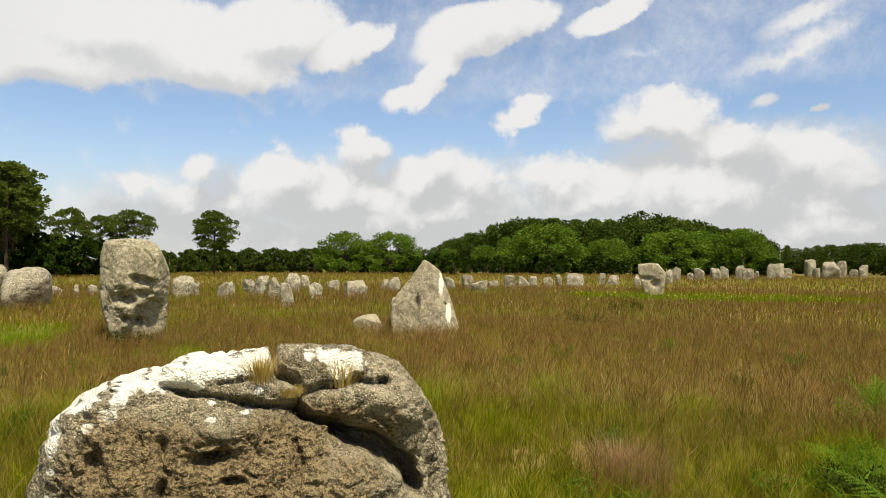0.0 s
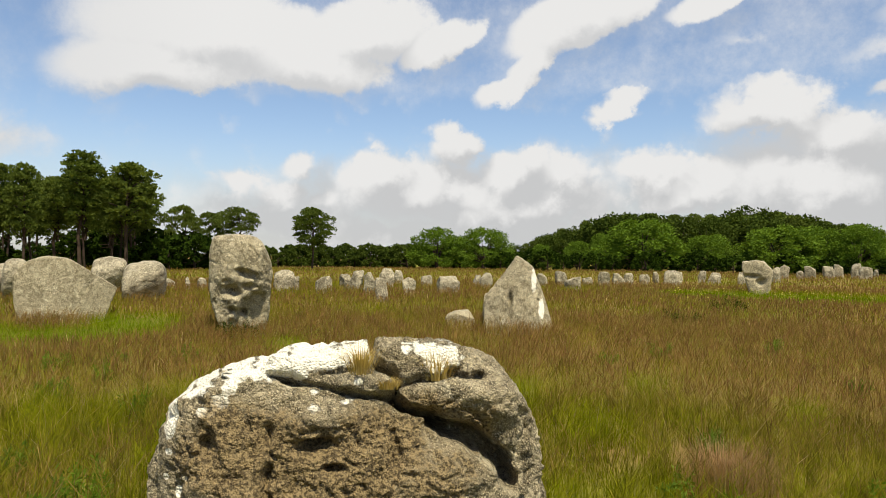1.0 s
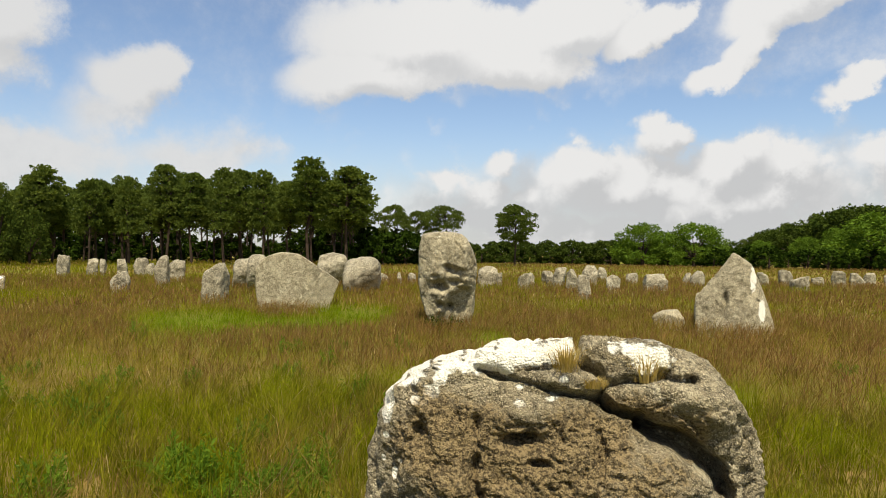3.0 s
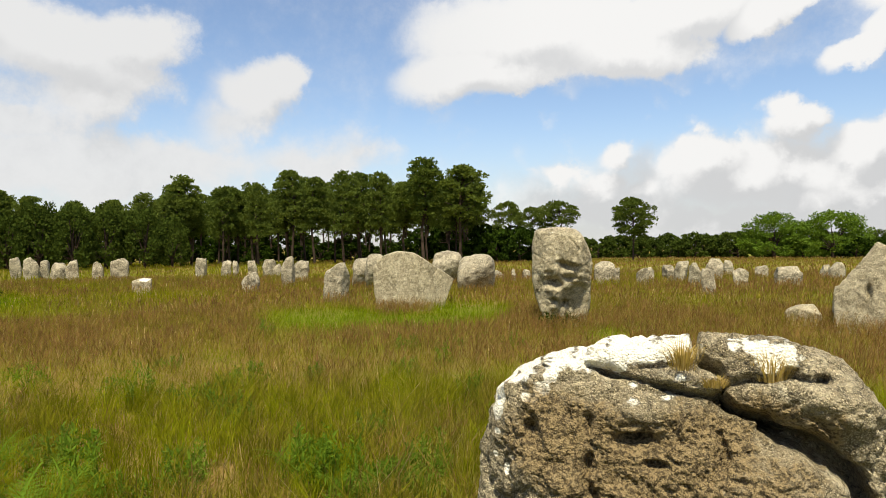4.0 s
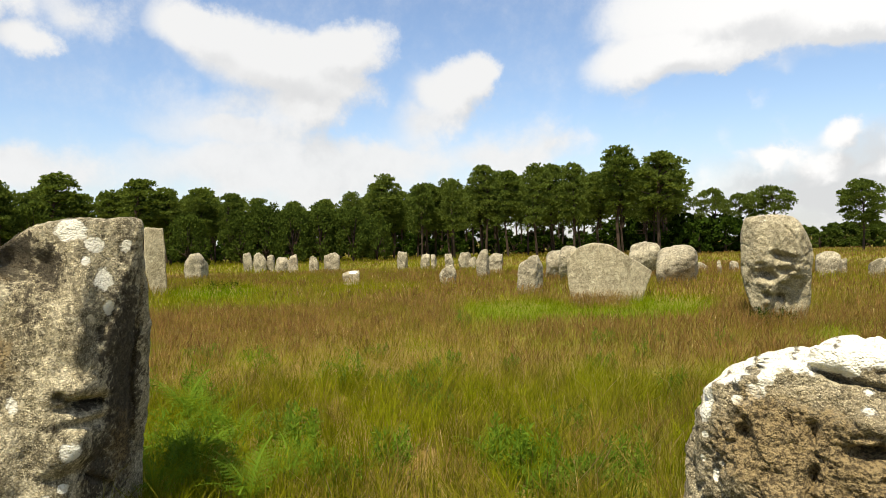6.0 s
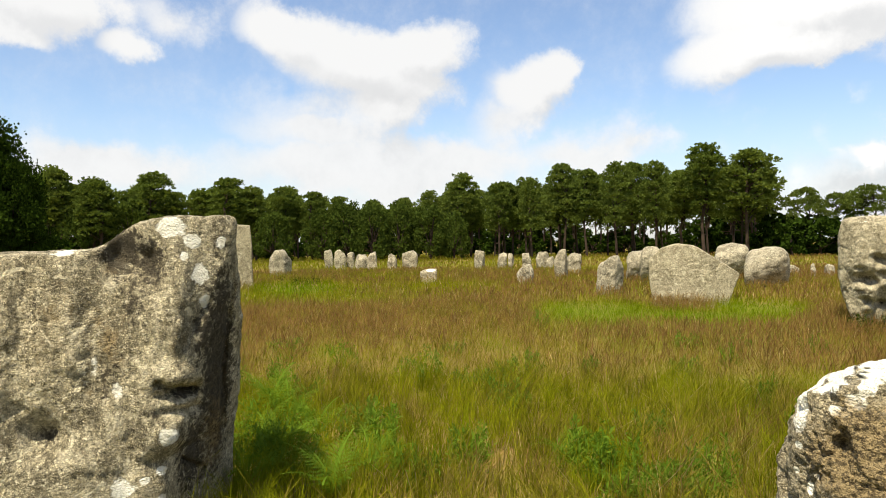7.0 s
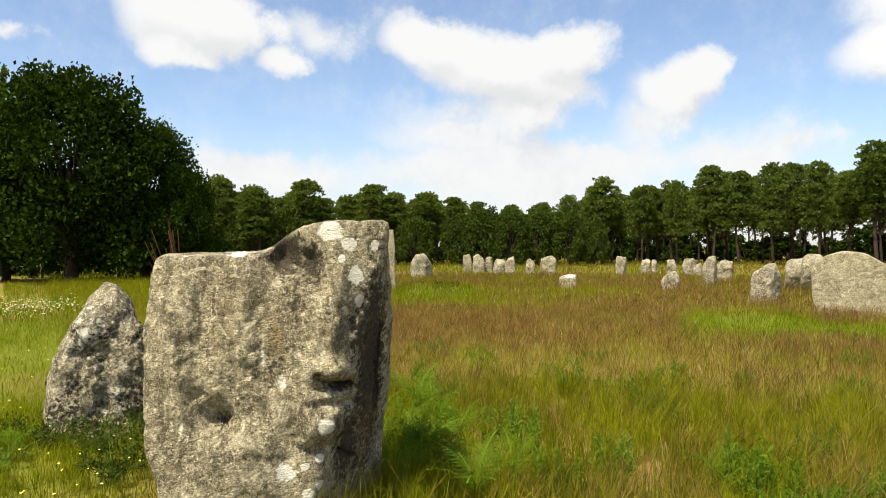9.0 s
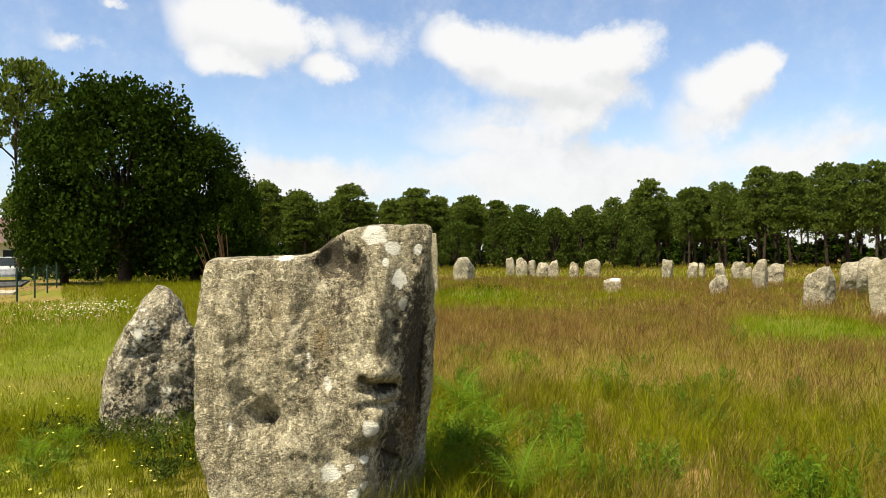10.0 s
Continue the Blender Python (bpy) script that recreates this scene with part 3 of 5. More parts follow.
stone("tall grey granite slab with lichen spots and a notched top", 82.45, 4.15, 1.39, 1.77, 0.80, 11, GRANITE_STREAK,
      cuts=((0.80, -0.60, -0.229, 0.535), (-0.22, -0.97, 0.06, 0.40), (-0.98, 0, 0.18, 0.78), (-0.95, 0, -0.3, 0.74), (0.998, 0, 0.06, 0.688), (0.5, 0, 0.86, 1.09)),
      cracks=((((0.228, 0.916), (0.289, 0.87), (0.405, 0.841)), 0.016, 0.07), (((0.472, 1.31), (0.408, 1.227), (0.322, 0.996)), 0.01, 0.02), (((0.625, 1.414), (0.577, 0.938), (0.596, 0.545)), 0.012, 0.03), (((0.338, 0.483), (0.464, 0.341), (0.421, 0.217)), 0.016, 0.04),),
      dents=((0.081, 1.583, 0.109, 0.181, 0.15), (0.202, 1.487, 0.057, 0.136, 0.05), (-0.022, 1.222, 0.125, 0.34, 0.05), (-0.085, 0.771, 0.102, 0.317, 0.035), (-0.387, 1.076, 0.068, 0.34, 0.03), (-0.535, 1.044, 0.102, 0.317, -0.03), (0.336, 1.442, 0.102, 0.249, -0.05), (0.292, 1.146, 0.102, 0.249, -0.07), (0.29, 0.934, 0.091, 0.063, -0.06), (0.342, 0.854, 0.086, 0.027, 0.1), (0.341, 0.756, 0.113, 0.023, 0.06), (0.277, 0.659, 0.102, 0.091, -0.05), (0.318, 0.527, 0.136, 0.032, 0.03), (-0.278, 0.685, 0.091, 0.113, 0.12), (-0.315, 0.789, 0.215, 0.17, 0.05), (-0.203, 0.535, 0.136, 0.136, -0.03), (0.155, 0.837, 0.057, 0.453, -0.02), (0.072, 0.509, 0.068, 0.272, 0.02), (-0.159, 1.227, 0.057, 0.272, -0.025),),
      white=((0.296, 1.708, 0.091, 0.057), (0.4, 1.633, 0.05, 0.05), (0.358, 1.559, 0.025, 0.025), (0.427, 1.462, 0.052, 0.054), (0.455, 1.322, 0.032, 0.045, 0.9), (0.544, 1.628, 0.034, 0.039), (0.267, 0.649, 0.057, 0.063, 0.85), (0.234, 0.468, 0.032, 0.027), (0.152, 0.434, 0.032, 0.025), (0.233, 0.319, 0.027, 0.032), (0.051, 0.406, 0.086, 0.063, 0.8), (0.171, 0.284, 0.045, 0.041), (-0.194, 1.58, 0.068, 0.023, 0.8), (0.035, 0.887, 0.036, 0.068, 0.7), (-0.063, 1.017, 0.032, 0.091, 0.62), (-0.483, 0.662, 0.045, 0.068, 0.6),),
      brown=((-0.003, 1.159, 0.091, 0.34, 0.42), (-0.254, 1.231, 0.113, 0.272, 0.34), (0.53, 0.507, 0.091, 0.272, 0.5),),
      # painted shade on the right flank, notch and hollows, plus dark lichen
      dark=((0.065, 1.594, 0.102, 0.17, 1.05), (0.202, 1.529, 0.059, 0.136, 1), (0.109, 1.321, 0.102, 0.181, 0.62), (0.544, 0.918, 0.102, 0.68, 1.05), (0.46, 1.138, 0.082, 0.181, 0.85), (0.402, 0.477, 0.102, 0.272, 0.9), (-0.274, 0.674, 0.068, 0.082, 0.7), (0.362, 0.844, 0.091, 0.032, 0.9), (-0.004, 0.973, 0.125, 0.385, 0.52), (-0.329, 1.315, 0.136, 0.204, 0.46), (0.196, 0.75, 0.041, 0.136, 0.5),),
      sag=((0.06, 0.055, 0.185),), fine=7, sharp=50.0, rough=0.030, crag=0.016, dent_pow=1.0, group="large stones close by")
stone("small rounded grey granite stone with mottled lichen", 95.2, 6.7, 0.82, 1.32, 0.6, 12, GRANITE_MOTTLED, cuts=((-0.88, 0, 0.474, 0.305), (0.95, 0, 0.25, 0.37), (0, -0.85, 0.5, 0.45), (-0.6, -0.7, 0.2, 0.42)),
      dents=((0.05, 0.5, 0.06, 0.3, 0.05), (-0.15, 0.75, 0.1, 0.06, 0.04), (0.15, 0.9, 0.08, 0.08, 0.04)), white=((-0.1, 0.9, 0.3, 0.5, 0.52), (0.1, 0.4, 0.3, 0.4, 0.48)), fine=6, rough=0.09, sharp=9.0, crag=0.03, dent_pow=1.0)
stone("massive upright stone with a weathered hollowed face", 24.15, 14.3, 1.26, 2.03, 1.1, 13, GRANITE, fine=7, sharp=26.0, rough=0.03, crag=0.028,
      cuts=((0.977, 0, -0.214, 0.702), (1, 0, -0.004, 0.671), (0.924, 0, 0.383, 0.726), (0.757, 0, 0.653, 0.832), (0.261, 0, 0.965, 0.964), (-0.94, 0, -0.341, 0.636), (-1, 0, -0.021, 0.589), (-0.968, 0, 0.249, 0.734), (-0.092, 0, 0.996, 0.996), (0.3, -0.9, -0.35, 0.5), (0, -0.9, 0.42, 0.8), (0.75, -0.66, -0.1, 0.6), (-0.6, -0.8, 0, 0.62),),
      dents=((0.084, 1.18, 0.189, 0.102, 0.15), (0.004, 1.268, 0.102, 0.055, 0.1), (0.186, 0.974, 0.157, 0.063, 0.09), (-0.15, 0.876, 0.22, 0.134, 0.24), (0.317, 0.561, 0.314, 0.354, 0.13), (-0.375, 0.639, 0.141, 0.314, 0.09), (0.068, 0.471, 0.079, 0.079, 0.15), (-0.145, 0.51, 0.079, 0.063, 0.1), (-0.223, 1.077, 0.094, 0.047, 0.07), (0.29, 1.262, 0.157, 0.047, -0.04), (0.009, 0.923, 0.071, 0.079, -0.09), (0.135, 0.812, 0.118, 0.071, -0.07), (0.313, 0.885, 0.102, 0.071, -0.1), (0.401, 1.003, 0.063, 0.079, -0.06), (-0.093, 1.15, 0.063, 0.275, -0.06), (-0.037, 0.637, 0.094, 0.157, -0.11), (-0.143, 0.353, 0.063, 0.071, -0.07), (-0.236, 0.741, 0.134, 0.055, -0.06), (0.178, 1.63, 0.236, 0.157, -0.03), (-0.348, 1.259, 0.118, 0.157, -0.03),),
      # dark: shade painted in the face hollows and under the lower right overhang
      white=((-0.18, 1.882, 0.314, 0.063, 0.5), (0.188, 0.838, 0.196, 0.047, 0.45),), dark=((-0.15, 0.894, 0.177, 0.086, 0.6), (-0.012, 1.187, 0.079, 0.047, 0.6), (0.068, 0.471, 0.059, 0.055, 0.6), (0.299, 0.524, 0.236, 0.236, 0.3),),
      cracks=((((0.176, 1.759), (0.267, 1.668), (0.34, 1.539)), 0.012, 0.035),), dent_pow=1.4)
stone("broad five-sided pale granite boulder leaning in green grass", 36.2, 18.5, 2.28, 1.53, 1.2, 14, GRANITE, fine=6, sharp=60.0, rough=0.014, crag=0.012,
      cuts=((-0.989, 0, -0.145, 1.141), (-0.763, 0, 0.647, 1.089), (-0.308, 0, 0.951, 0.871), (0.143, 0, 0.99, 0.681), (0.558, 0, 0.83, 0.559), (0.931, 0, -0.364, 0.965), (-0.25, -0.96, 0.1, 0.52), (0.5, -0.86, 0.1, 0.62),),
      cracks=((((0.62, 1.10), (0.45, 0.90), (0.3, 0.72)), 0.012, 0.02),))
stone("pointed triangular granite stone with a knife ridge in brown grass", 1.47, 14.9, 1.46, 1.64, 0.95, 15, GRANITE, fine=6, sharp=40.0, rough=0.028, crag=0.025,
      cuts=((0.588, 0, 0.809, 0.655), (0.947, 0, 0.321, 0.4955), (-0.80, 0.1, 0.59, 0.485), (-0.22, -0.95, 0.22, 0.42), (0.78, -0.58, 0.22, 0.47), (0, 0.9, 0.4, 0.5)),
      dents=((-0.16, 0.70, 0.05, 0.13, 0.10), (0.43, 0.68, 0.04, 0.05, 0.07), (-0.10, 0.92, 0.10, 0.16, -0.03), (-0.22, 0.45, 0.10, 0.16, 0.05)),
      white=((0.34, 1.1, 0.06, 0.3), (0.5, 0.5, 0.07, 0.25)))
stone("low weathered block beside the pointed stone", 3.45, 15.7, 0.50, 0.92, 0.5, 16, GRANITE, fine=5)
stone("flat low granite slab lying in brown grass", 6.22, 15.5, 0.66, 0.38, 0.5, 17, GRANITE, fine=5, cuts=((-0.5, 0, 0.86, 0.22), (0.25, -0.3, 0.92, 0.18), (0.8, 0, 0.6, 0.26)))
stone("weathered eroded granite block with an overhanging top", -16.96, 35.0, 1.3, 1.5, 1.0, 18, GRANITE, fine=5, sharp=24.0, rough=0.07,
      cuts=((-1, 0, -0.35, 0.50), (0.7, 0, 0.7, 0.72), (0.95, 0, -0.1, 0.6)), dents=((-0.25, 0.80, 0.30, 0.12, 0.22), (0.1, 0.55, 0.25, 0.16, 0.18)))
stone("pale flat slab lying in grass", 57.72, 27.6, 0.66, 0.56, 0.5, 19, GRANITE, fine=4, cuts=((-0.35, 0, 0.93, 0.27), (0, -0.5, 0.86, 0.27)), white=((0.1, 0.5, 0.2, 0.06),))
stone("tall leaning granite pillar behind the notched slab", 72.8, 27.0, 0.72, 2.42, 0.6, 20, GRANITE, fine=5, cuts=((-0.97, 0, -0.2, 0.40), (0.99, 0, 0.06, 0.36), (0, 0, 1, 1.2)))
for az, dist, w, h, seed in ((33.6, 30.0, 1.25, 1.40, 21), (31.2, 25.3, 1.32, 1.30, 22), (40.5, 28.4, 1.0, 1.2, 23), (39.6, 26.3, 0.72, 1.38, 24)):
    stone("rounded grey boulder with an undercut lower half", az, dist, w, h, w * 0.9, seed, GRANITE_FAR, fine=5, sharp=6.0, rough=0.07,
          cuts=((-0.7, 0, 0.7, 0.40 * (w + h)), (0.7, 0, 0.7, 0.36 * (w + h)), (0.25, -0.75, -0.61, 0.40 * w), (-0.3, -0.6, 0.74, 0.40 * h)), crag=0.025)

# the rows beyond: azimuth, distance, width, height
ROW_A = (
    (-31.55, 95.0, 0.88, 1.37), (-30.96, 95.0, 0.95, 0.83), (-30.16, 95.0, 1.19, 1.86), (-29.58, 79.8, 1.70, 1.75), (-28.62, 81.9, 0.78, 1.03), (-28.18, 88.9, 1.09, 2.02),
    (-26.63, 76.3, 0.91, 1.33), (-25.87, 75.5, 1.42, 1.49), (-24.64, 77.3, 0.48, 0.72), (-23.95, 68.1, 1.13, 1.08), (-23.45, 70.3, 0.83, 1.32), (-22.33, 72.1, 0.77, 1.19),
    (-21.65, 66.3, 0.95, 1.07), (-20.48, 67.8, 0.94, 1.04), (-19.87, 65.0, 0.57, 0.66), (-18.83, 64.2, 0.72, 1.31), (-18.21, 52.5, 0.71, 1.03), (-15.90, 46.7, 0.46, 0.82),
)
ROW_B = (
    (-13.91, 47.5, 0.83, 0.70), (-13.04, 48.0, 0.49, 0.81), (-10.90, 43.2, 1.00, 1.02), (-9.57, 45.5, 0.39, 0.73), (-8.72, 43.9, 0.61, 0.71), (-7.48, 42.2, 0.56, 0.69),
    (-6.55, 40.7, 0.85, 0.71), (-5.56, 39.3, 0.65, 0.82), (-4.21, 39.6, 0.61, 0.48), (-3.06, 33.8, 0.73, 0.69), (-2.10, 38.7, 0.63, 0.85), (-0.57, 36.5, 0.49, 0.76),
    (4.07, 35.0, 0.60, 0.78), (4.77, 36.4, 0.45, 0.62), (7.35, 29.5, 1.09, 0.74), (9.04, 35.3, 0.58, 0.61), (10.50, 28.0, 0.51, 0.73), (11.41, 37.9, 0.50, 0.80),
)
ROW_C = (
    (12.40, 33.9, 0.73, 0.96), (12.75, 23.8, 0.45, 1.05), (13.77, 28.1, 0.46, 0.92), (14.77, 31.1, 0.56, 0.89), (15.77, 32.1, 0.53, 0.73), (17.25, 30.3, 0.42, 0.72),
    (17.74, 29.2, 0.48, 0.70), (19.87, 31.1, 0.38, 0.76), (20.69, 30.0, 0.83, 0.94), (27.06, 32.6, 0.38, 0.59), (28.09, 32.6, 0.20, 0.56), (29.36, 33.8, 0.51, 0.44),
    (42.77, 21.7, 0.77, 1.16), (45.70, 34.5, 0.73, 1.05),
)
ROW_D = (
    (46.71, 29.9, 0.56, 1.30), (47.61, 39.8, 0.39, 0.79), (48.21, 40.0, 0.71, 1.05), (49.57, 35.5, 0.48, 1.04), (49.65, 26.7, 0.64, 0.74), (50.89, 42.0, 0.50, 0.91),
    (51.55, 41.2, 0.52, 1.03), (53.47, 40.1, 0.62, 1.13), (59.28, 41.9, 0.91, 1.24), (60.76, 42.7, 0.55, 0.99), (62.42, 41.7, 0.58, 1.18), (63.29, 43.2, 0.83, 0.95),
    (64.18, 45.9, 0.50, 1.26), (65.06, 45.4, 0.79, 1.31), (65.97, 47.2, 0.56, 1.31), (69.88, 37.0, 1.04, 1.30), (70.03, 38.0, 1.08, 1.36), 
)
ROW_E = (
    (87.15, 79.5, 1.42, 2.22), (92.10, 57.5, 0.64, 1.13), (93.24, 62.3, 0.48, 0.97), (94.65, 79.4, 0.75, 1.29),
)
for i, (az, dist, w, h) in enumerate((*ROW_A, *ROW_B, *ROW_C, *ROW_D, *ROW_E)):
    stone(("low " if h < 0.9 else "") + ("broad" if w > 0.9 * h else "upright") + " pale grey granite stone in the meadow", az, dist, w * 1.05, h, min(w, h) * 0.75 + 0.1, 40 + i, rough=0.075, sharp=40.0, crag=0.035)



# ---- trees ----
def leaf_cloud(rng, centres, radii, count, size, slim, upward=0.0, shell=0.45):
    """Small leaf pieces through a heap of clumps. Returns places and faces of quads."""
    centres, radii = np.array(centres), np.array(radii)
    vol = radii.prod(1) ** (2 / 3)
    pick = rng.choice(len(centres), count, p=vol / vol.sum())
    dirs = rng.normal(size=(count, 3))
    dirs /= np.linalg.norm(dirs, axis=1)[:, None]
    rad = (shell + (1 - shell) * rng.random(count) ** 0.6) * (1 + 0.12 * rng.normal(size=count))
    P = centres[pick] + dirs * radii[pick] * rad[:, None]
    a = dirs * 0.7 + rng.normal(size=(count, 3)) * 0.6 + np.array((0, 0, upward))
    a /= np.linalg.norm(a, axis=1)[:, None]
    b = np.cross(a, rng.normal(size=(count, 3)))
    b /= np.linalg.norm(b, axis=1)[:, None]
    L = (size * (0.6 + 0.8 * rng.random(count)))[:, None]
    a, b = a * L, b * L * slim
    verts = np.stack([P - a * 0.5, P + b * 0.5, P + a * 0.5, P - b * 0.5], 1).reshape(-1, 3)
    return verts, np.arange(count * 4).reshape(-1, 4)


def needle_tufts(rng, centres, radii, tufts, needles, size):
    """Sprays of needles that point up and outward, on the upper side of each clump, and a few below."""
    centres, radii = np.array(centres), np.array(radii)
    count = len(centres) * tufts
    pick = np.repeat(np.arange(len(centres)), tufts)
    dirs = rng.normal(size=(count, 3))
    dirs[:, 2] = np.where(rng.random(count) < 0.75, np.abs(dirs[:, 2]), dirs[:, 2])
    dirs /= np.linalg.norm(dirs, axis=1)[:, None]
    P = centres[pick] + dirs * radii[pick] * (0.35 + 0.70 * rng.random(count) ** 0.6)[:, None]
    P, dirs = np.repeat(P, needles, 0), np.repeat(dirs, needles, 0)
    a = dirs * 0.55 + np.array((0, 0, 0.5)) + rng.normal(size=P.shape) * 0.5
    a /= np.linalg.norm(a, axis=1)[:, None]
    b = np.cross(a, rng.normal(size=P.shape))
    b /= np.linalg.norm(b, axis=1)[:, None]
    L = (size * (0.6 + 0.8 * rng.random(len(P))))[:, None]
    b = b * L * 0.17
    verts = np.stack([P - a * L * 0.15, P + a * L * 0.85 + b * 1.3, P + a * L * 0.85 - b * 1.3], 1).reshape(-1, 3)
    return verts, np.arange(len(P) * 3).reshape(-1, 3)


def tree_parts(kind, seed):
    """Trunk and crown meshes of a tree one metre high."""
    rng, r = np.random.default_rng(seed), random.Random(seed)
    runs, cs, rs = [], [], []
    if kind in ("pine", "lone_pine", "spreading_pine"):
        low, wide, n = {"pine": (r.uniform(0.34, 0.52), r.uniform(0.15, 0.21), r.randint(21, 27)), "lone_pine": (0.38, 0.34, 26), "spreading_pine": (0.58, 0.46, 18)}[kind]
        bend = [(r.uniform(-0.03, 0.03), r.uniform(-0.03, 0.03)) for _ in range(3)]
        path = [(0, 0, -0.02), (bend[0][0], bend[0][1], 0.3), (bend[0][0] + bend[1][0], bend[1][1], 0.62), (bend[2][0], bend[2][1], 0.93)]
        runs.append((path, (0.015, 0.012, 0.009, 0.003), 7))
        for i in range(n):
            f = i / (n - 1)
            z = low + (0.93 - low) * f ** 0.85
            reach = wide * (1.0 - f ** 2.4) ** 0.6 * (0.62 + 0.38 * min(1, f * 3)) * r.uniform(0.35, 1.0)
            a = i * 2.4 + r.uniform(-0.5, 0.5)
            c = (bend[2][0] + reach * math.cos(a), bend[2][1] + reach * math.sin(a), z + r.uniform(-0.02, 0.02))
            cs.append(c)
            q = r.uniform(0.070, 0.105) * (1.0 if kind == "pine" else 1.25)
            rs.append((q, q, q * 0.62))
            runs.append((((bend[1][0], bend[1][1], z - 0.10), (c[0] * 0.55, c[1] * 0.55, z - 0.045), (c[0], c[1], c[2] - 0.02)), (0.006, 0.005, 0.002), 4))
        for i in range(7 if kind == "pine" else 3):
            a, z = r.uniform(0, 6.28), r.uniform(0.2, low)
            k = r.uniform(0.04, 0.11)
            runs.append((((bend[0][0], bend[0][1], z), (bend[0][0] + k * math.cos(a), bend[0][1] + k * math.sin(a), z + r.uniform(-0.01, 0.02))), (0.004, 0.001), 3))
        v, f = needle_tufts(rng, cs, rs, 52 if kind == "pine" else 90, 8, 0.026)
    else:
        low, wide, n, count, size = {"oak": (0.13, 0.46, 72, 36000, 0.021), "round": (0.10, 0.52, 44, 9500, 0.034), "dark_round": (0.10, 0.52, 40, 4600, 0.043), "bush": (0.05, 0.65, 24, 1200, 0.105), "hedge": (0.03, 0.65, 26, 3200, 0.070)}[kind]
        runs.append((((0, 0, -0.03), (0.01, 0, 0.2), (0.0, 0.01, 0.55)), (0.04, 0.03, 0.012), 8))
        for i in range(n):
            u, a = r.random(), i * 2.4 + r.uniform(-0.4, 0.4)
            z = low + (0.92 - low) * ((i + 0.5) / n)
            fz = (z - low) / (0.92 - low)
            reach = wide * math.sqrt(max(0.02, 1 - (fz * 1.15 - 0.32) ** 2 / 0.72)) * (0.45 + 0.5 * r.random() ** 0.5)
            c = (reach * math.cos(a), reach * math.sin(a), z)
            cs.append(c)
            q = r.uniform(0.09, 0.16)
            rs.append((q, q, q * 0.8))
            if i % 3 == 0:
                runs.append((((0, 0, 0.16), (c[0] * 0.5, c[1] * 0.5, 0.1 + z * 0.6), c), (0.015, 0.008, 0.002), 4))
        v, f = leaf_cloud(rng, cs, rs, count, size, 0.75, 0.2, 0.35)
    return tubes_mesh("trunk", runs), mesh_np("crown", v, f)


KINDS = {"pine": (6, NEEDLES, "pine_tree"), "lone_pine": (1, NEEDLES, "pine_tree"), "spreading_pine": (2, NEEDLES, "pine_tree"),
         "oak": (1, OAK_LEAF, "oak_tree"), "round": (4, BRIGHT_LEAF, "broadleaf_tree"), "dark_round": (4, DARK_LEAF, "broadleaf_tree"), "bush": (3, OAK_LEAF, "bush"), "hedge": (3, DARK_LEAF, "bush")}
STOCK = {}
for kind, (variants, leaf, name) in KINDS.items():
    for i in range(variants):
        trunk_me, crown_me = tree_parts(kind, 10 * len(kind) + i)
        trunk_me.materials.append(BARK)
        crown_me.materials.append(leaf)
        STOCK.setdefault(kind, []).append((trunk_me, crown_me))
planted = random.Random(5)


def tree(kind, az, dist, height, spread=1.0, label="", group="", z=0.0):
    variants, leaf, name = KINDS[kind]
    trunk_me, crown_me = STOCK[kind][planted.randrange(variants)]
    e = new(name)
    e.matrix_world = Matrix.Translation(ways(az, dist, z)) @ pose(0, 0, 0, 0, 0, planted.uniform(0, 360)) @ Matrix.Diagonal((height * spread, height * spread, height, 1))
    child("trunk", trunk_me, BARK, e)
    child("crown", crown_me, leaf, e)
    return tagged(e, label, "bush" if kind in ("bush", "hedge") else "tree", group)



def skyline(az, marks):
    xs = sorted(marks)
    return float(np.interp(az, [q[0] for q in xs], [q[1] for q in xs]))


# height of the tree tops over the eye, as a tangent, by azimuth
PINES = ((30.3, 0.118), (31.7, 0.121), (33.5, 0.120), (35.9, 0.129), (37.8, 0.108), (39.7, 0.113), (42.1, 0.107), (46.3, 0.112), (48.6, 0.097), (50.9, 0.090),
         (53.2, 0.088), (55.4, 0.101), (58.6, 0.066), (62.9, 0.064), (64.8, 0.069), (67.1, 0.082), (70.8, 0.082), (73.6, 0.094), (77.4, 0.084), (79.7, 0.100), (83, 0.092), (88, 0.10), (100, 0.09))
HILL = ((-36, 0.029), (-30, 0.024), (-27.1, 0.020), (-25.9, 0.025), (-24.4, 0.042), (-22.4, 0.050), (-20.3, 0.056), (-16, 0.067), (-12.9, 0.059), (-10.1, 0.061), (-6.4, 0.065), (-3.1, 0.046), (-0.8, 0.031), (1.5, 0.018))
WOOD = "edge of the pine wood"
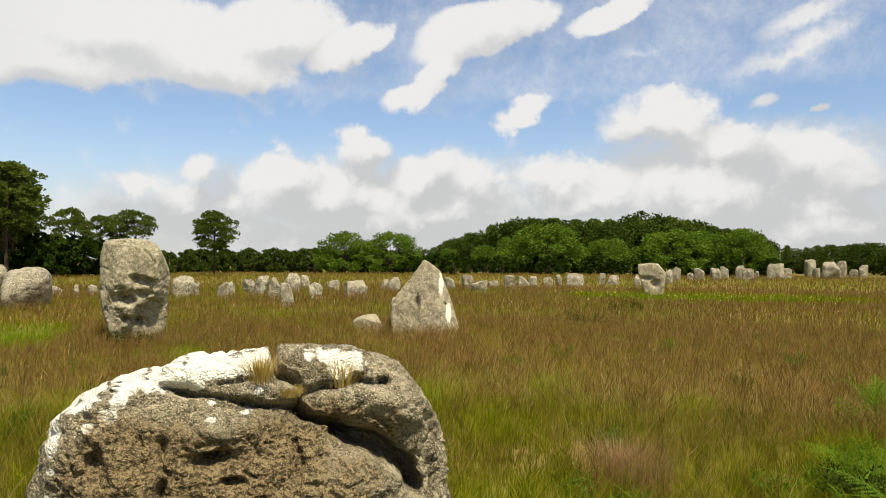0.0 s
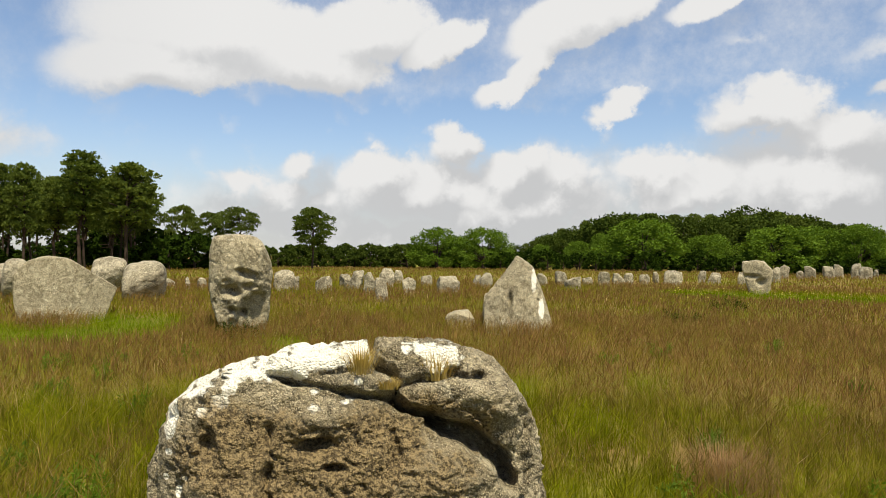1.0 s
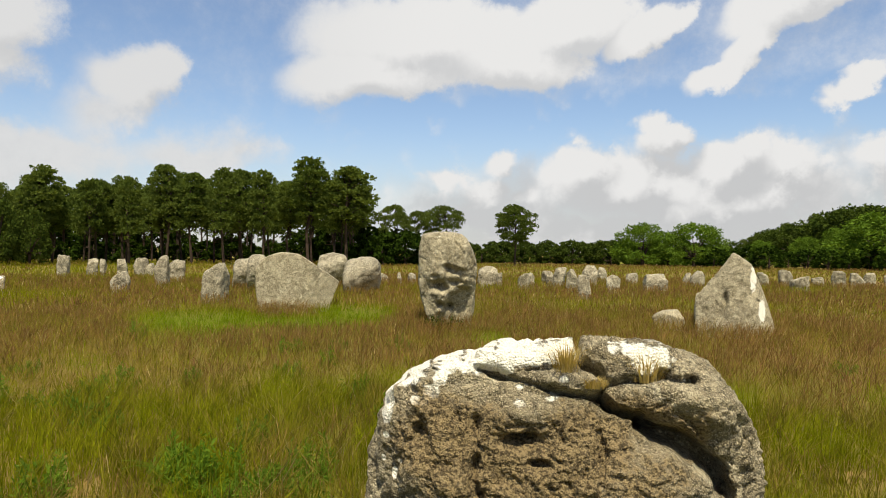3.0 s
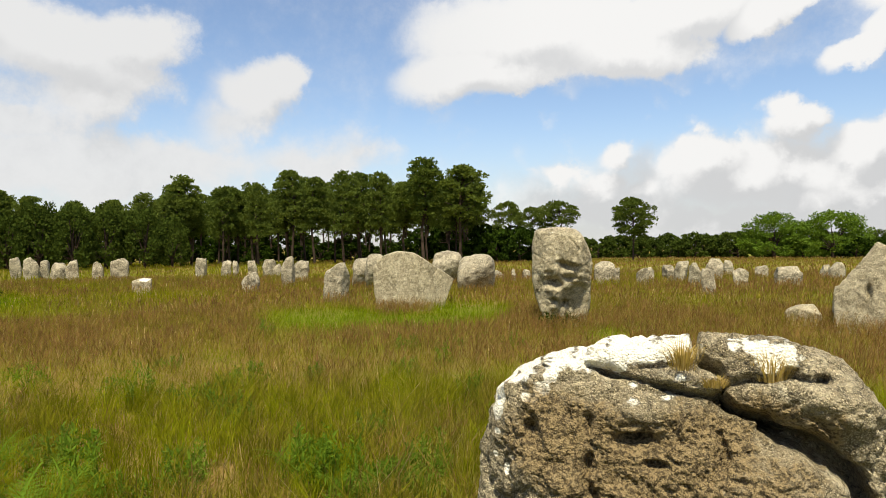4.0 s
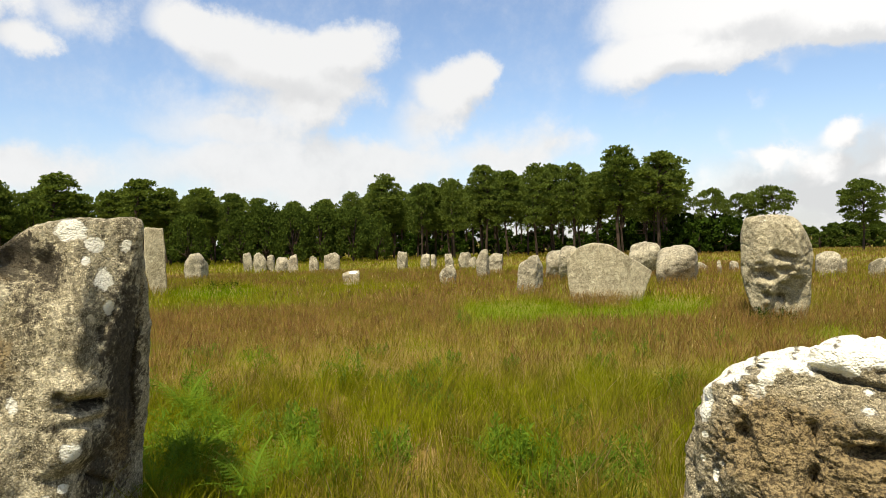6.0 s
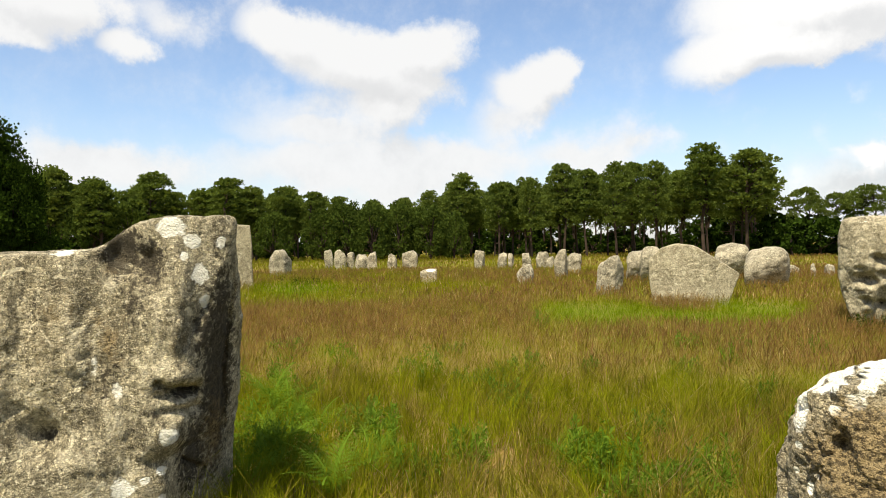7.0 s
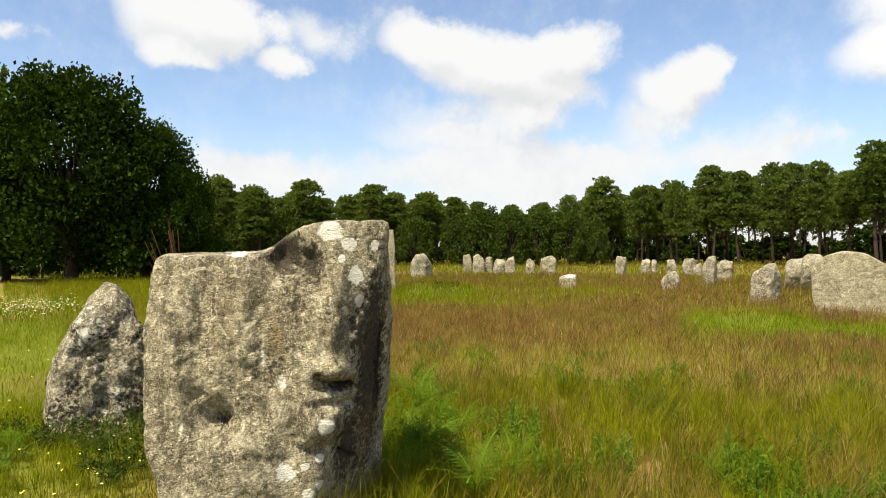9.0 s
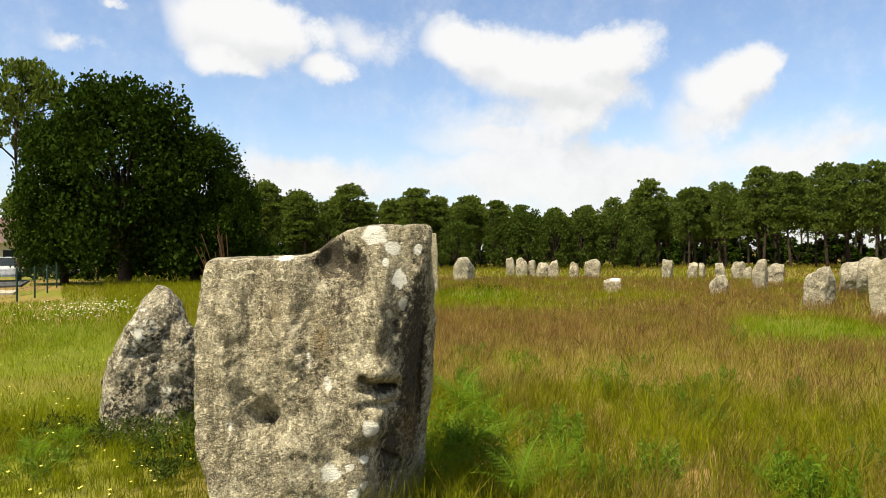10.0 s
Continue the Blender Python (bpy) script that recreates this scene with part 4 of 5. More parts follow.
# the pines that stand out at the wood's edge: azimuth, top over the eye (tangent), spread
EDGE_PINES = (
    (32.5, 0.123, 1.25), (35.6, 0.131, 1.15), (39.2, 0.11, 0.9), (40.8, 0.113, 1), (42.2, 0.113, 1), (44.6, 0.105, 1), (46.5, 0.115, 1),
    (49.1, 0.093, 1), (49.5, 0.095, 1), (51.3, 0.09, 1), (51.8, 0.088, 1), (54.9, 0.101, 1.2), (57.6, 0.078, 1), (59.8, 0.067, 1),
    (59.8, 0.069, 1), (62.3, 0.065, 1), (62.4, 0.065, 1), (65.2, 0.071, 1.2), (67.3, 0.078, 1.1), (69.2, 0.083, 1.2), (69.5, 0.084, 1.2),
    (71.8, 0.083, 1.2), (74, 0.097, 1.4), (79.5, 0.101, 1.4), (83.2, 0.09, 1.1), (83.6, 0.091, 1.2), (85.8, 0.103, 1), (86.3, 0.104, 1.1),
)
lots = random.Random(9)
for az, tan, spread in EDGE_PINES:
    d = lots.uniform(67, 72)
    tree("pine", az, d, 1.6 + d * tan, spread, "tall pine with a bare trunk and dark green crown", WOOD)
for row, (dist, step, share) in enumerate(((75, 1.9, 0.92), (84, 1.6, 0.92), (94, 1.7, 0.90))):
    az = 31.4 + 0.4 * row
    while az < 104:
        d = dist * lots.uniform(0.96, 1.04)
        tan = skyline(az, PINES) * share * lots.uniform(0.82, 1.0)
        tree("pine", az, d, 1.6 + d * tan, lots.uniform(0.85, 1.2), "tall pine with a bare trunk and dark green crown", WOOD)
        az += step * lots.uniform(0.7, 1.3)
for az in np.arange(31, 100, 1.25):
    tree("bush", az + lots.uniform(-0.7, 0.7), lots.uniform(79, 90), lots.uniform(1.6, 3.0), lots.uniform(1.0, 1.5), "dark green undergrowth below the pines", "undergrowth")
for az in np.arange(30.5, 104, 0.95):
    tree("bush", az + lots.uniform(-0.5, 0.5), 104 * lots.uniform(0.95, 1.1), lots.uniform(4.6, 7.0) - (2.6 if 38 < az < 48 else 1.0 if az < 38 else 0), lots.uniform(0.7, 1.0), "dark green undergrowth below the pines", "undergrowth")
for az, d, h in ((57.5, 66, 5.4), (60.2, 67, 5.8), (62.4, 65, 5.6), (64.5, 66, 5.9), (66.5, 68, 5.0), (55.6, 66, 4.6), (70.5, 66, 4.8), (81, 70, 6), (84, 70, 6)):
    tree("dark_round", az, d, h, 0.75, "leafy green tree at the edge of the pine wood", WOOD)
# low spreading pines and the lone pine
for az, d, h, w in ((28.4, 72, 6.3, 0.85), (26.6, 74, 5.8, 0.85), (24.3, 73, 6.3, 1.05)):
    tree("spreading_pine", az, d, h, w, "spreading pine with a flat crown", "spreading pines")
tree("lone_pine", 18.5, 72, 6.5, 1.15, "lone pine with a rounded open crown", "spreading pines")
for az, d, h, w in ((29.5, 70, 3.4, 1.0), (27.6, 70, 3.6, 1.0), (25.6, 71, 3.0, 1.1), (23.6, 72, 2.8, 1.1), (28.6, 73, 4.0, 1.1), (26.6, 74, 3.6, 1.2), (24.8, 74, 3.4, 1.2), (30.4, 72, 4.0, 1.0)):
    tree("bush", az, d, h, w, "dark bush under the spreading pines", "undergrowth")
# hedge between the meadow and the far fields
for az in np.arange(2, 24, 0.62):
    tree("hedge", az, 96 * lots.uniform(0.94, 1.06), lots.uniform(2.3, 3.3), lots.uniform(0.9, 1.3), "dense green hedge bush", "hedge")
# the two bright oaks and the wooded rise
for az, d, h, w in ((8.2, 86, 5.2, 1.25), (4.3, 86, 5.3, 1.35), (6.2, 88, 4.2, 1.2), (-0.6, 86, 3.2, 1.0), (-8.6, 90, 6.6, 1.55), (-18.6, 84, 5.4, 1.6), (-21.2, 88, 5.4, 1.2), (-23.6, 88, 5.6, 1.1), (-13.5, 96, 4.8, 1.4), (-3.4, 92, 3.8, 1.0), (-5.5, 96, 5, 0.8), (-25.2, 90, 3.9, 0.8)):
    tree("round", az, d, h, w, "bright green broadleaf tree with a rounded crown", "broadleaf trees")
for row, (dist, step, share) in enumerate(((104, 1.8, 0.86), (116, 1.6, 0.96), (128, 1.6, 1.0))):
    az = -40 + 0.5 * row
    while az < 2:
        d = dist * lots.uniform(0.96, 1.04)
        tan = max(0.012, skyline(az, HILL) * share * lots.uniform(0.88, 1.02))
        tree("dark_round" if lots.random() < (0.85, 0.45, 0.2)[row] else "pine", az, d, 1.6 + d * tan * (1.12, 1.06, 1.03)[row], lots.uniform(1.0, 1.4), "dark green tree of the distant wood", "distant wood")
        az += step * lots.uniform(0.7, 1.3)
for az in np.arange(-40, 4, 1.3):
    tree("bush", az, 82 * lots.uniform(0.96, 1.1) + (24 if az < -26 else 0), lots.uniform(1.8, 2.8), lots.uniform(0.9, 1.4), "low green bush at the foot of the wood", "undergrowth")
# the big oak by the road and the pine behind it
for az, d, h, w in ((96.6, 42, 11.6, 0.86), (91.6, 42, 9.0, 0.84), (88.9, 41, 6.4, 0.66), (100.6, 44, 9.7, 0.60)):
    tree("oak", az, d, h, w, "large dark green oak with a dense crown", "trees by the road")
for az in np.arange(86.5, 103, 1.7):
    tree("bush", az, lots.uniform(49, 56), lots.uniform(1.6, 2.6), 1.3, "dark bush in the shade below the oaks", "undergrowth")
tree("spreading_pine", 103.4, 52, 14.2, 0.62, "tall pine with a flat layered crown beside the oak", "trees by the road")


# ---- meadow grass ----
GREEN_SPOTS = ((44.0, 15.0, 4.8, 2.4), (31.6, 16.4, 3.2, 2.2), (36.5, 14.2, 7.0, 1.3), (-21, 31, 11, 3.5), (59, 7.8, 2.0, 0.5), (70.5, 5.2, 4.5, 1.3), (62, 5.2, 2.5, 0.6),
               (44, 4.6, 3.0, 0.5), (26, 7.5, 3.0, 1.0), (68.5, 25, 3.5, 4), (-31, 5.4, 3, 1.2), (-4, 6.0, 3.5, 0.5), (1.5, 7.0, 2.0, 0.8), (101, 20, 5, 9), (52, 9.5, 1.8, 0.6), (47, 6.4, 1.5, 0.3), (55, 5.6, 2.2, 0.3), (20.5, 11.5, 1.6, 0.9), (-9, 8.2, 2.2, 0.5), (-20, 7.2, 1.8, 0.35), (-2, 4.4, 1.6, 0.25), (66, 9.0, 1.6, 0.7), (76, 10.5, 2.0, 0.9), (38, 7.4, 1.6, 0.4), (30, 5.3, 1.8, 0.3))


def browning(x, y):
    """How far the grass has gone brown at a place, 0 to 1, and how short it is."""
    az, d = np.degrees(np.arctan2(-x, y)), np.hypot(x, y)
    v = np.array([noise.noise((p * 0.16, q * 0.16, 1.5)) + 0.8 * noise.noise((p * 0.5, q * 0.5, 7.5)) + 0.9 * noise.noise((p * 1.7, q * 1.7, 4.5)) for p, q in zip(x.tolist(), y.tolist())])
    b = 0.31 + 0.66 * v + np.clip((d - 5) / 12, -0.20, 0.26)
    lush = np.zeros(len(x))
    for a0, d0, ra, rd in (*GREEN_SPOTS, (98, 9.5, 8, 5)):
        lush = np.maximum(lush, np.exp(-((((az - a0) / ra) ** 2 + ((d - d0) / rd) ** 2) ** 1.5)))
    b += 0.42 / (1 + np.exp((az - 38) / 7))
    b -= 1.3 * lush
    b += 0.15 / (1 + np.exp((az + 6) / 3)) + 0.6 * np.exp(-(((az + 14.7) / 3.0) ** 2 + ((d - 4.85) / 0.5) ** 2))
    b -= 0.9 / (1 + np.exp(-(az - 84) / 2.5))
    b -= 0.35 / (1 + np.exp(-(d - 44) / 3)) / (1 + np.exp(-(az - 40) / 4))
    return np.clip(b, 0, 1), lush


def grass(name, count, near, far, height, width, seed, heads, label, slim=0, clump=0, sector=(-40, 112)):
    rng = np.random.default_rng(seed)
    az = np.radians(rng.uniform(*sector, count))
    d = np.sqrt(rng.random(count) * (far ** 2 - near ** 2) + near ** 2)
    keep = ~((np.degrees(az) > 100.8) & (np.degrees(az) < 150) & (d > 27.5))
    az, d = az[keep], d[keep]
    count = len(az)
    x, y = -np.sin(az) * d, np.cos(az) * d
    tall, bent, tint = np.ones(count), np.zeros((count, 2)), np.zeros(count)
    if clump:
        home = rng.integers(0, count // clump, count)
        many = count // clump
        x = x[home] + rng.normal(size=count) * 0.028 * near ** 0.5
        y = y[home] + rng.normal(size=count) * 0.028 * near ** 0.5
        d = np.hypot(x, y)
        az = np.arctan2(-x, y)
        tall, bent, tint = rng.uniform(0.62, 1.25, many)[home], rng.normal(size=(many, 2))[home] * 0.24, (rng.normal(size=many) * 0.20)[home]
    br, lush = browning(x, y)
    br = np.clip(br + tint, 0, 1)
    short = np.where((np.degrees(az) > 86) & (d < 12), np.clip(0.42 + (d - 5.2) * 0.22, 0.42, 0.75), 1.0) * np.where((np.degrees(az) > 98) & (d > 22), 0.5, 1.0) * (1 - 0.38 * lush * (d > 10))
    h = height * (0.45 + 0.7 * rng.random(count)) * short * tall
    head = rng.random(count) < heads * (0.15 + 0.85 * br)
    h = np.where(head, h * 1.15, h)
    w = width * (0.6 + 0.8 * rng.random(count))
    turn = rng.uniform(0, 6.283, count)
    side = np.stack([np.cos(turn), np.sin(turn), np.zeros(count)], 1)
    lean = rng.normal(size=(count, 3)) * 0.30 + np.array((0.08, 0.02, 0))
    lean[:, :2] += bent
    lean[:, 2] = 0
    foot = np.stack([x, y, np.full(count, -0.02)], 1)
    up = np.array((0, 0, 1.0))
    mid = foot + up * (h * 0.55)[:, None] + lean * (h * 0.25)[:, None]
    top = foot + up * (h * 0.97)[:, None] + lean * h[:, None]
    wm = np.where(head, w * 0.5, w)
    tipw = np.where(head, w * 1.1, w * 0.3)
    fat = mid * 0.35 + top * 0.65
    tone = np.where(lush > 0.35, -lush * np.clip((d - 6) / 6, 0.12, 1), np.clip(br * 1.1 - 0.05 + rng.normal(size=count) * 0.14, 0, 1))
    verts = np.stack([foot - side * (w * 0.5)[:, None], foot + side * (w * 0.5)[:, None], mid + side * (wm * 0.5)[:, None], mid - side * (wm * 0.5)[:, None],
                      fat + side * (tipw * 0.5)[:, None], fat - side * (tipw * 0.5)[:, None], top], 1)
    one = np.ones(count)
    uv = np.stack([np.stack([tone, one * q], 1) for q in (0, 0, 0.5, 0.5, 0.85, 0.85, 1)], 1)
    if slim == 2:
        pick = np.where(head[:, None], np.array((0, 4, 5)), np.array((0, 1, 6)))
        rows = np.arange(count)[:, None]
        verts, uv = verts[rows, pick], uv[rows, pick]
        faces = np.arange(count * 3).reshape(-1, 3)
    else:
        k = np.arange(count)[:, None] * 7
        tris = ((0, 4, 5), (5, 4, 6)) if slim else ((0, 1, 2), (0, 2, 3), (3, 2, 4), (3, 4, 5), (5, 4, 6))
        faces = np.concatenate([k + np.array(t) for t in tris], 1).reshape(-1, 3)
    me = mesh_np(name, verts.reshape(-1, 3), faces, uv.reshape(-1, 2))
    me.materials.append(GRASS)
    tagged(new(name, me), label, "grass", kind="stuff")


LONG = "tall meadow grass with reddish-brown seed heads and green blades"
grass("near_grass", 118000, 2.6, 8, 0.36, 0.0037, 1, 0.35, LONG, 0, 22)
grass("meadow_grass", 380000, 8, 18, 0.29, 0.0058, 2, 0.5, LONG, 1, 7)
grass("far_grass", 200000, 18, 40, 0.33, 0.018, 3, 0.5, LONG, 2)
grass("distant_grass", 90000, 40, 85, 0.30, 0.05, 4, 0.4, LONG, 2)
grass("back_grass", 45000, 0.5, 22, 0.30, 0.022, 5, 0.3, LONG, 2, 0, (112, 320))
grass("foot_grass", 9000, 0.5, 2.7, 0.22, 0.008, 6, 0.1, LONG, 2, 0, (-40, 112))


# ---- plants ----
def blades(rng, count, spread, height, width, droop):
    """A tuft: places and faces of blades that lean outward."""
    a = rng.uniform(0, 6.283, count)
    out = np.stack([np.cos(a), np.sin(a), np.zeros(count)], 1)
    foot = out * (spread * rng.random(count))[:, None] * 0.4
    h = height * (0.5 + 0.6 * rng.random(count))
    lean = (droop * rng.random(count))[:, None]
    mid = foot + np.array((0, 0, 1.0)) * (h * 0.6)[:, None] + out * lean * h[:, None] * 0.35
    top = foot + np.array((0, 0, 1.0)) * h[:, None] * (1 - 0.25 * lean) + out * lean * h[:, None]
    side = np.cross(out, (0, 0, 1.0)) * width * 0.5
    v = np.stack([foot - side, foot + side, mid + side * 0.8, mid - side * 0.8, top], 1).reshape(-1, 3)
    k = np.arange(count)[:, None] * 5
    f = np.concatenate([k + np.array(t) for t in ((0, 1, 2), (0, 2, 3), (3, 2, 4))], 1).reshape(-1, 3)
    return v, f


def on_stone(ob, az, tan):
    """Where the way from the eye meets a stone."""
    tree_of = BVHTree.FromPolygons([ob.matrix_world @ v.co for v in ob.data.vertices], [p.vertices[:] for p in ob.data.polygons])
    eye = Vector((0, 0.05, 1.6))
    return tree_of.ray_cast(eye, ways(az, 1.0, tan).normalized())[0]


for az, tan, size, seed in ((14.7, -0.168, 0.13, 1), (8.3, -0.178, 0.15, 2), (12.4, -0.19, 0.05, 3)):
    v, f = blades(np.random.default_rng(seed), 230, 0.15, size, 0.0038, 1.1)
    me = mesh_np("grass_tuft", v, f)
    me.materials.append(DRY_LEAF)
    ob = new("grass_tuft", me)
    p = on_stone(BOULDER, az, tan)
    ob.location = p - Vector((0, 0, 0.01))
    tagged(ob, "small dry yellowish grass tuft growing in a boulder crack", "grass tuft", "tufts on the boulder")

v, f = blades(np.random.default_rng(31), 1900, 0.95, 0.40, 0.0026, 0.42)
fluff = mesh_np("fluffy_grass", v, f)
fluff.materials.append(leafy("fluffy_seed", (0.34, 0.21, 0.105), (0.50, 0.33, 0.18), 0.45))
ob = new("fluffy_grass", fluff)
ob.location = ways(-14.7, 4.95, -0.02)
tagged(ob, "fluffy pinkish-brown grass clump in the green meadow", "grass clump")


def frond_mesh():
    """One bracken frond, a metre long, arching along +x: pinnae on both sides, each with rows of small leaflets."""
    vs, fs = [], []
    n = 16
    for i in range(n):
        t = (i + 0.8) / n
        c = Vector((t * 0.95, 0, 0.55 * t - 0.55 * t * t))
        reach = 0.34 * math.sin(math.pi * min(1, 0.16 + t * 0.84)) ** 0.9 * (1 - 0.30 * t)
        for side in (-1, 1):
            way = Vector((0.42, side * 0.9, -0.10 - 0.06 * (i % 3))).normalized()
            across = Vector((0.9, -side * 0.42, 0.05)).normalized()
            m = 8
            for j in range(m):
                u = (j + 0.5) / m
                p = c + way * (reach * u)
                w = reach * 0.085 * (1 - 0.75 * u) + 0.003
                for hand in (-1, 1):
                    k = len(vs)
                    tip = p + across * (hand * w) + way * (reach * 0.06)
                    vs += [p - way * (reach * 0.04), p + way * (reach * 0.04), tip + way * (reach * 0.015), tip - way * (reach * 0.015)]
                    fs.append((k, k + 1, k + 2, k + 3))
    k = len(vs)
    for i in range(n + 1):
        t = (i + 0.8) / n
        c = Vector((t * 0.95, 0, 0.55 * t - 0.55 * t * t))
        vs += [c + Vector((0, -0.012, 0.001)), c + Vector((0, 0.012, 0.001))]
    fs += [(k + 2 * i, k + 2 * i + 2, k + 2 * i + 3, k + 2 * i + 1) for i in range(n)]
    me = bpy.data.meshes.new("frond")
    me.from_pydata(vs, [], fs)
    me.materials.append(FERN_LEAF)
    return me


FROND = frond_mesh()
STEM = tubes_mesh("stem", [(((0, 0, 0), (0.25, 0, 0.10), (0.6, 0, 0.13), (0.9, 0, 0.05)), (0.008, 0.006, 0.004, 0.001), 5)])
STEM.materials.append(FERN_LEAF)
ferny = random.Random(4)


def fern(az, d, size, count, up=35.0):
    e = new("fern")
    e.matrix_world = Matrix.Translation(ways(az, d)) @ pose(0, 0, 0, 0, 0, ferny.uniform(0, 360))
    for i in range(count):
        m = pose(0, 0, size * 0.15, 0, -ferny.uniform(up * 0.7, up * 1.5), 360 / count * i + ferny.uniform(-20, 20)) @ Matrix.Scale(size * ferny.uniform(0.75, 1.1), 4)
        leaf = child("frond", FROND, None, e)
        leaf.matrix_basis = m
        rib = child("stem", STEM, None, leaf)
    tagged(e, "bright green bracken fern with feathery arching fronds", "fern", "ferns in the grass")


for az, d, size, count in ((-31.8, 5.3, 0.55, 9), (-34.0, 4.7, 0.6, 8), (-30.8, 4.6, 0.35, 6), (65.8, 4.25, 0.45, 8), (67.9, 4.6, 0.4, 6), (100.8, 6.3, 0.35, 7), (70.2, 5.1, 0.45, 6), (72.5, 4.6, 0.4, 6), (70.6, 6.6, 0.5, 6), (-32.0, 8.2, 0.6, 6), (103.0, 5.9, 0.3, 6), (41.5, 4.3, 0.3, 5), (68.8, 5.0, 0.36, 6), (71.2, 5.8, 0.40, 6), (67.0, 5.7, 0.36, 6), (69.3, 6.4, 0.42, 6), (46.0, 4.9, 0.35, 6), (62.5, 4.7, 0.35, 6), (91.5, 6.6, 0.3, 6)):
    fern(az, d, size, count)


def weed(az, d, height, wide, seed, leaf, label, group, count=420, z=0.0):
    rng, r = np.random.default_rng(seed), random.Random(seed)
    e = new("weed_clump")
    e.location = ways(az, d, z)
    cs, rs = [], []
    for i in range(10):
        a, reach = i * 2.4, wide * r.uniform(0.2, 1.1)
        c = (reach * math.cos(a), reach * math.sin(a), height * r.uniform(0.4, 1.0))
        child("stem", tubes_mesh("stem", [(((c[0] * 0.3, c[1] * 0.3, 0), (c[0] * 0.7, c[1] * 0.7, c[2] * 0.6), c), (0.005, 0.004, 0.002), 4)]), FERN_LEAF, e)
        cs.append((c[0], c[1], c[2] * 0.75))
        rs.append((wide * 0.26, wide * 0.26, height * 0.34))
    v, f = leaf_cloud(rng, cs, rs, int(count * 1.5), 0.044, 0.24, 0.6, 0.05)
    tagged(child("leaves", mesh_np("leaves", v, f), leaf, e), kind="stuff")
    tagged(e, label, "weed", group)


for i, (az, d, h, w) in enumerate(((70.9, 4.9, 0.40, 0.35), (72.4, 5.3, 0.40, 0.35), (69.9, 5.8, 0.42, 0.4), (61.7, 5.15, 0.42, 0.28), (63.2, 5.5, 0.36, 0.3), (44.7, 4.6, 0.45, 0.22), (43.2, 4.7, 0.36, 0.25),
                                   (40.6, 4.35, 0.3, 0.28), (58.2, 7.8, 0.42, 0.3), (91.6, 6.9, 0.5, 0.3), (-32.0, 7.6, 0.5, 0.4), (70.4, 7.3, 0.45, 0.4), (103.3, 5.8, 0.25, 0.35))):
    weed(az, d, h, w, 60 + i, FERN_LEAF if i % 4 else WEED_LEAF, "low leafy green weeds among the meadow grass", "weeds")
for i, (az, d, h, w) in enumerate(((95.8, 6.1, 0.32, 0.40), (92.6, 5.7, 0.36, 0.30), (98.4, 6.5, 0.28, 0.45), (101.5, 6.9, 0.26, 0.40), (94.2, 5.3, 0.22, 0.30))):
    weed(az, d, h, w, 120 + i, DARK_LEAF, "dark green and brown weeds round the foot of a stone", "weeds", 520)
for i, (az, d, h, w) in enumerate(((-31.6, 5.0, 0.42, 0.35), (-33.0, 5.6, 0.46, 0.40), (-29.9, 5.2, 0.30, 0.30))):
    weed(az, d, h, w, 140 + i, FERN_LEAF if i else DARK_LEAF, "low leafy green weeds among the ferns", "weeds", 600)
for i, (az, d, h, w) in enumerate(((24.4, 13.4, 0.36, 0.35), (-15.1, 21.3, 0.6, 0.5), (68.2, 25.3, 0.5, 0.8), (-11.5, 17, 0.4, 0.4))):
    weed(az, d, h, w, 90 + i, OAK_LEAF, "small dark green shrub in the grass", "weeds", 700)


scatter = random.Random(21)
for i in range(44):
    az, d = scatter.uniform(24, 84) if i < 32 else scatter.uniform(-32, 2), 4.3 + 8.5 * scatter.random() ** 1.5
    if az > 74 and d < 6.5:
        az -= 14
    weed(az, d, scatter.uniform(0.22, 0.36), scatter.uniform(0.12, 0.3), 200 + i, WEED_LEAF if i % 3 else FERN_LEAF, "low leafy green weeds among the meadow grass", "weeds", 260)


def stalks():
    """Dry reddish dock stalks."""
    r = random.Random(3)
    e = new("dock_plant")
    e.location = ways(88.4, 6.2)
    for i in range(22):
        a, lean = r.uniform(-1.2, 1.2) - 1.6, r.uniform(0.05, 0.45)
        x, y = 0.05 * math.cos(a), 0.05 * math.sin(a)
        h = r.uniform(1.3, 1.85)
        me = tubes_mesh("stalk", [(((x, y, 0), (x * 2, y * 2, h * 0.6), (x * (2 + lean * 14), y * (2 + lean * 14), h)), (0.003, 0.0025, 0.0045), 5)])
        child("stalk", me, RUST, e)
    tagged(e, "dry reddish-brown dock stalks behind the notched slab", "dried plant")


RUST = leafy("dry_stalk", (0.05, 0.028, 0.016), (0.13, 0.07, 0.035), 0.1)
stalks()


def flowers(name, label, mat, rng, x, y, z, size):
    n = len(x)
    P = np.stack([x, y, z], 1)
    ring = np.stack([[math.cos(k * 1.0472), math.sin(k * 1.0472), 0.25 * (k % 2)] for k in range(6)])
    v = (P[:, None, :] + ring[None] * (size * (0.6 + 0.8 * rng.random(n)))[:, None, None]).reshape(-1, 3)
    me = mesh_np(name, v, np.arange(n * 6).reshape(-1, 6))
    me.materials.append(mat)
    tagged(new(name, me), label, "flowers", kind="stuff")


def petals(name, colour):
    m, nt, b = material(name, 0.7)
    rnd = nt.nodes.new("ShaderNodeNewGeometry").outputs["Random Per Island"]
    nt.links.new(mix_col(nt, rnd, colour, tuple(q * 0.75 for q in colour)), b.inputs["Base Color"])
    return m


rng = np.random.default_rng(8)
az, d = np.radians(rng.normal(99.0, 1.9, 300)), rng.normal(19.5, 1.3, 300)
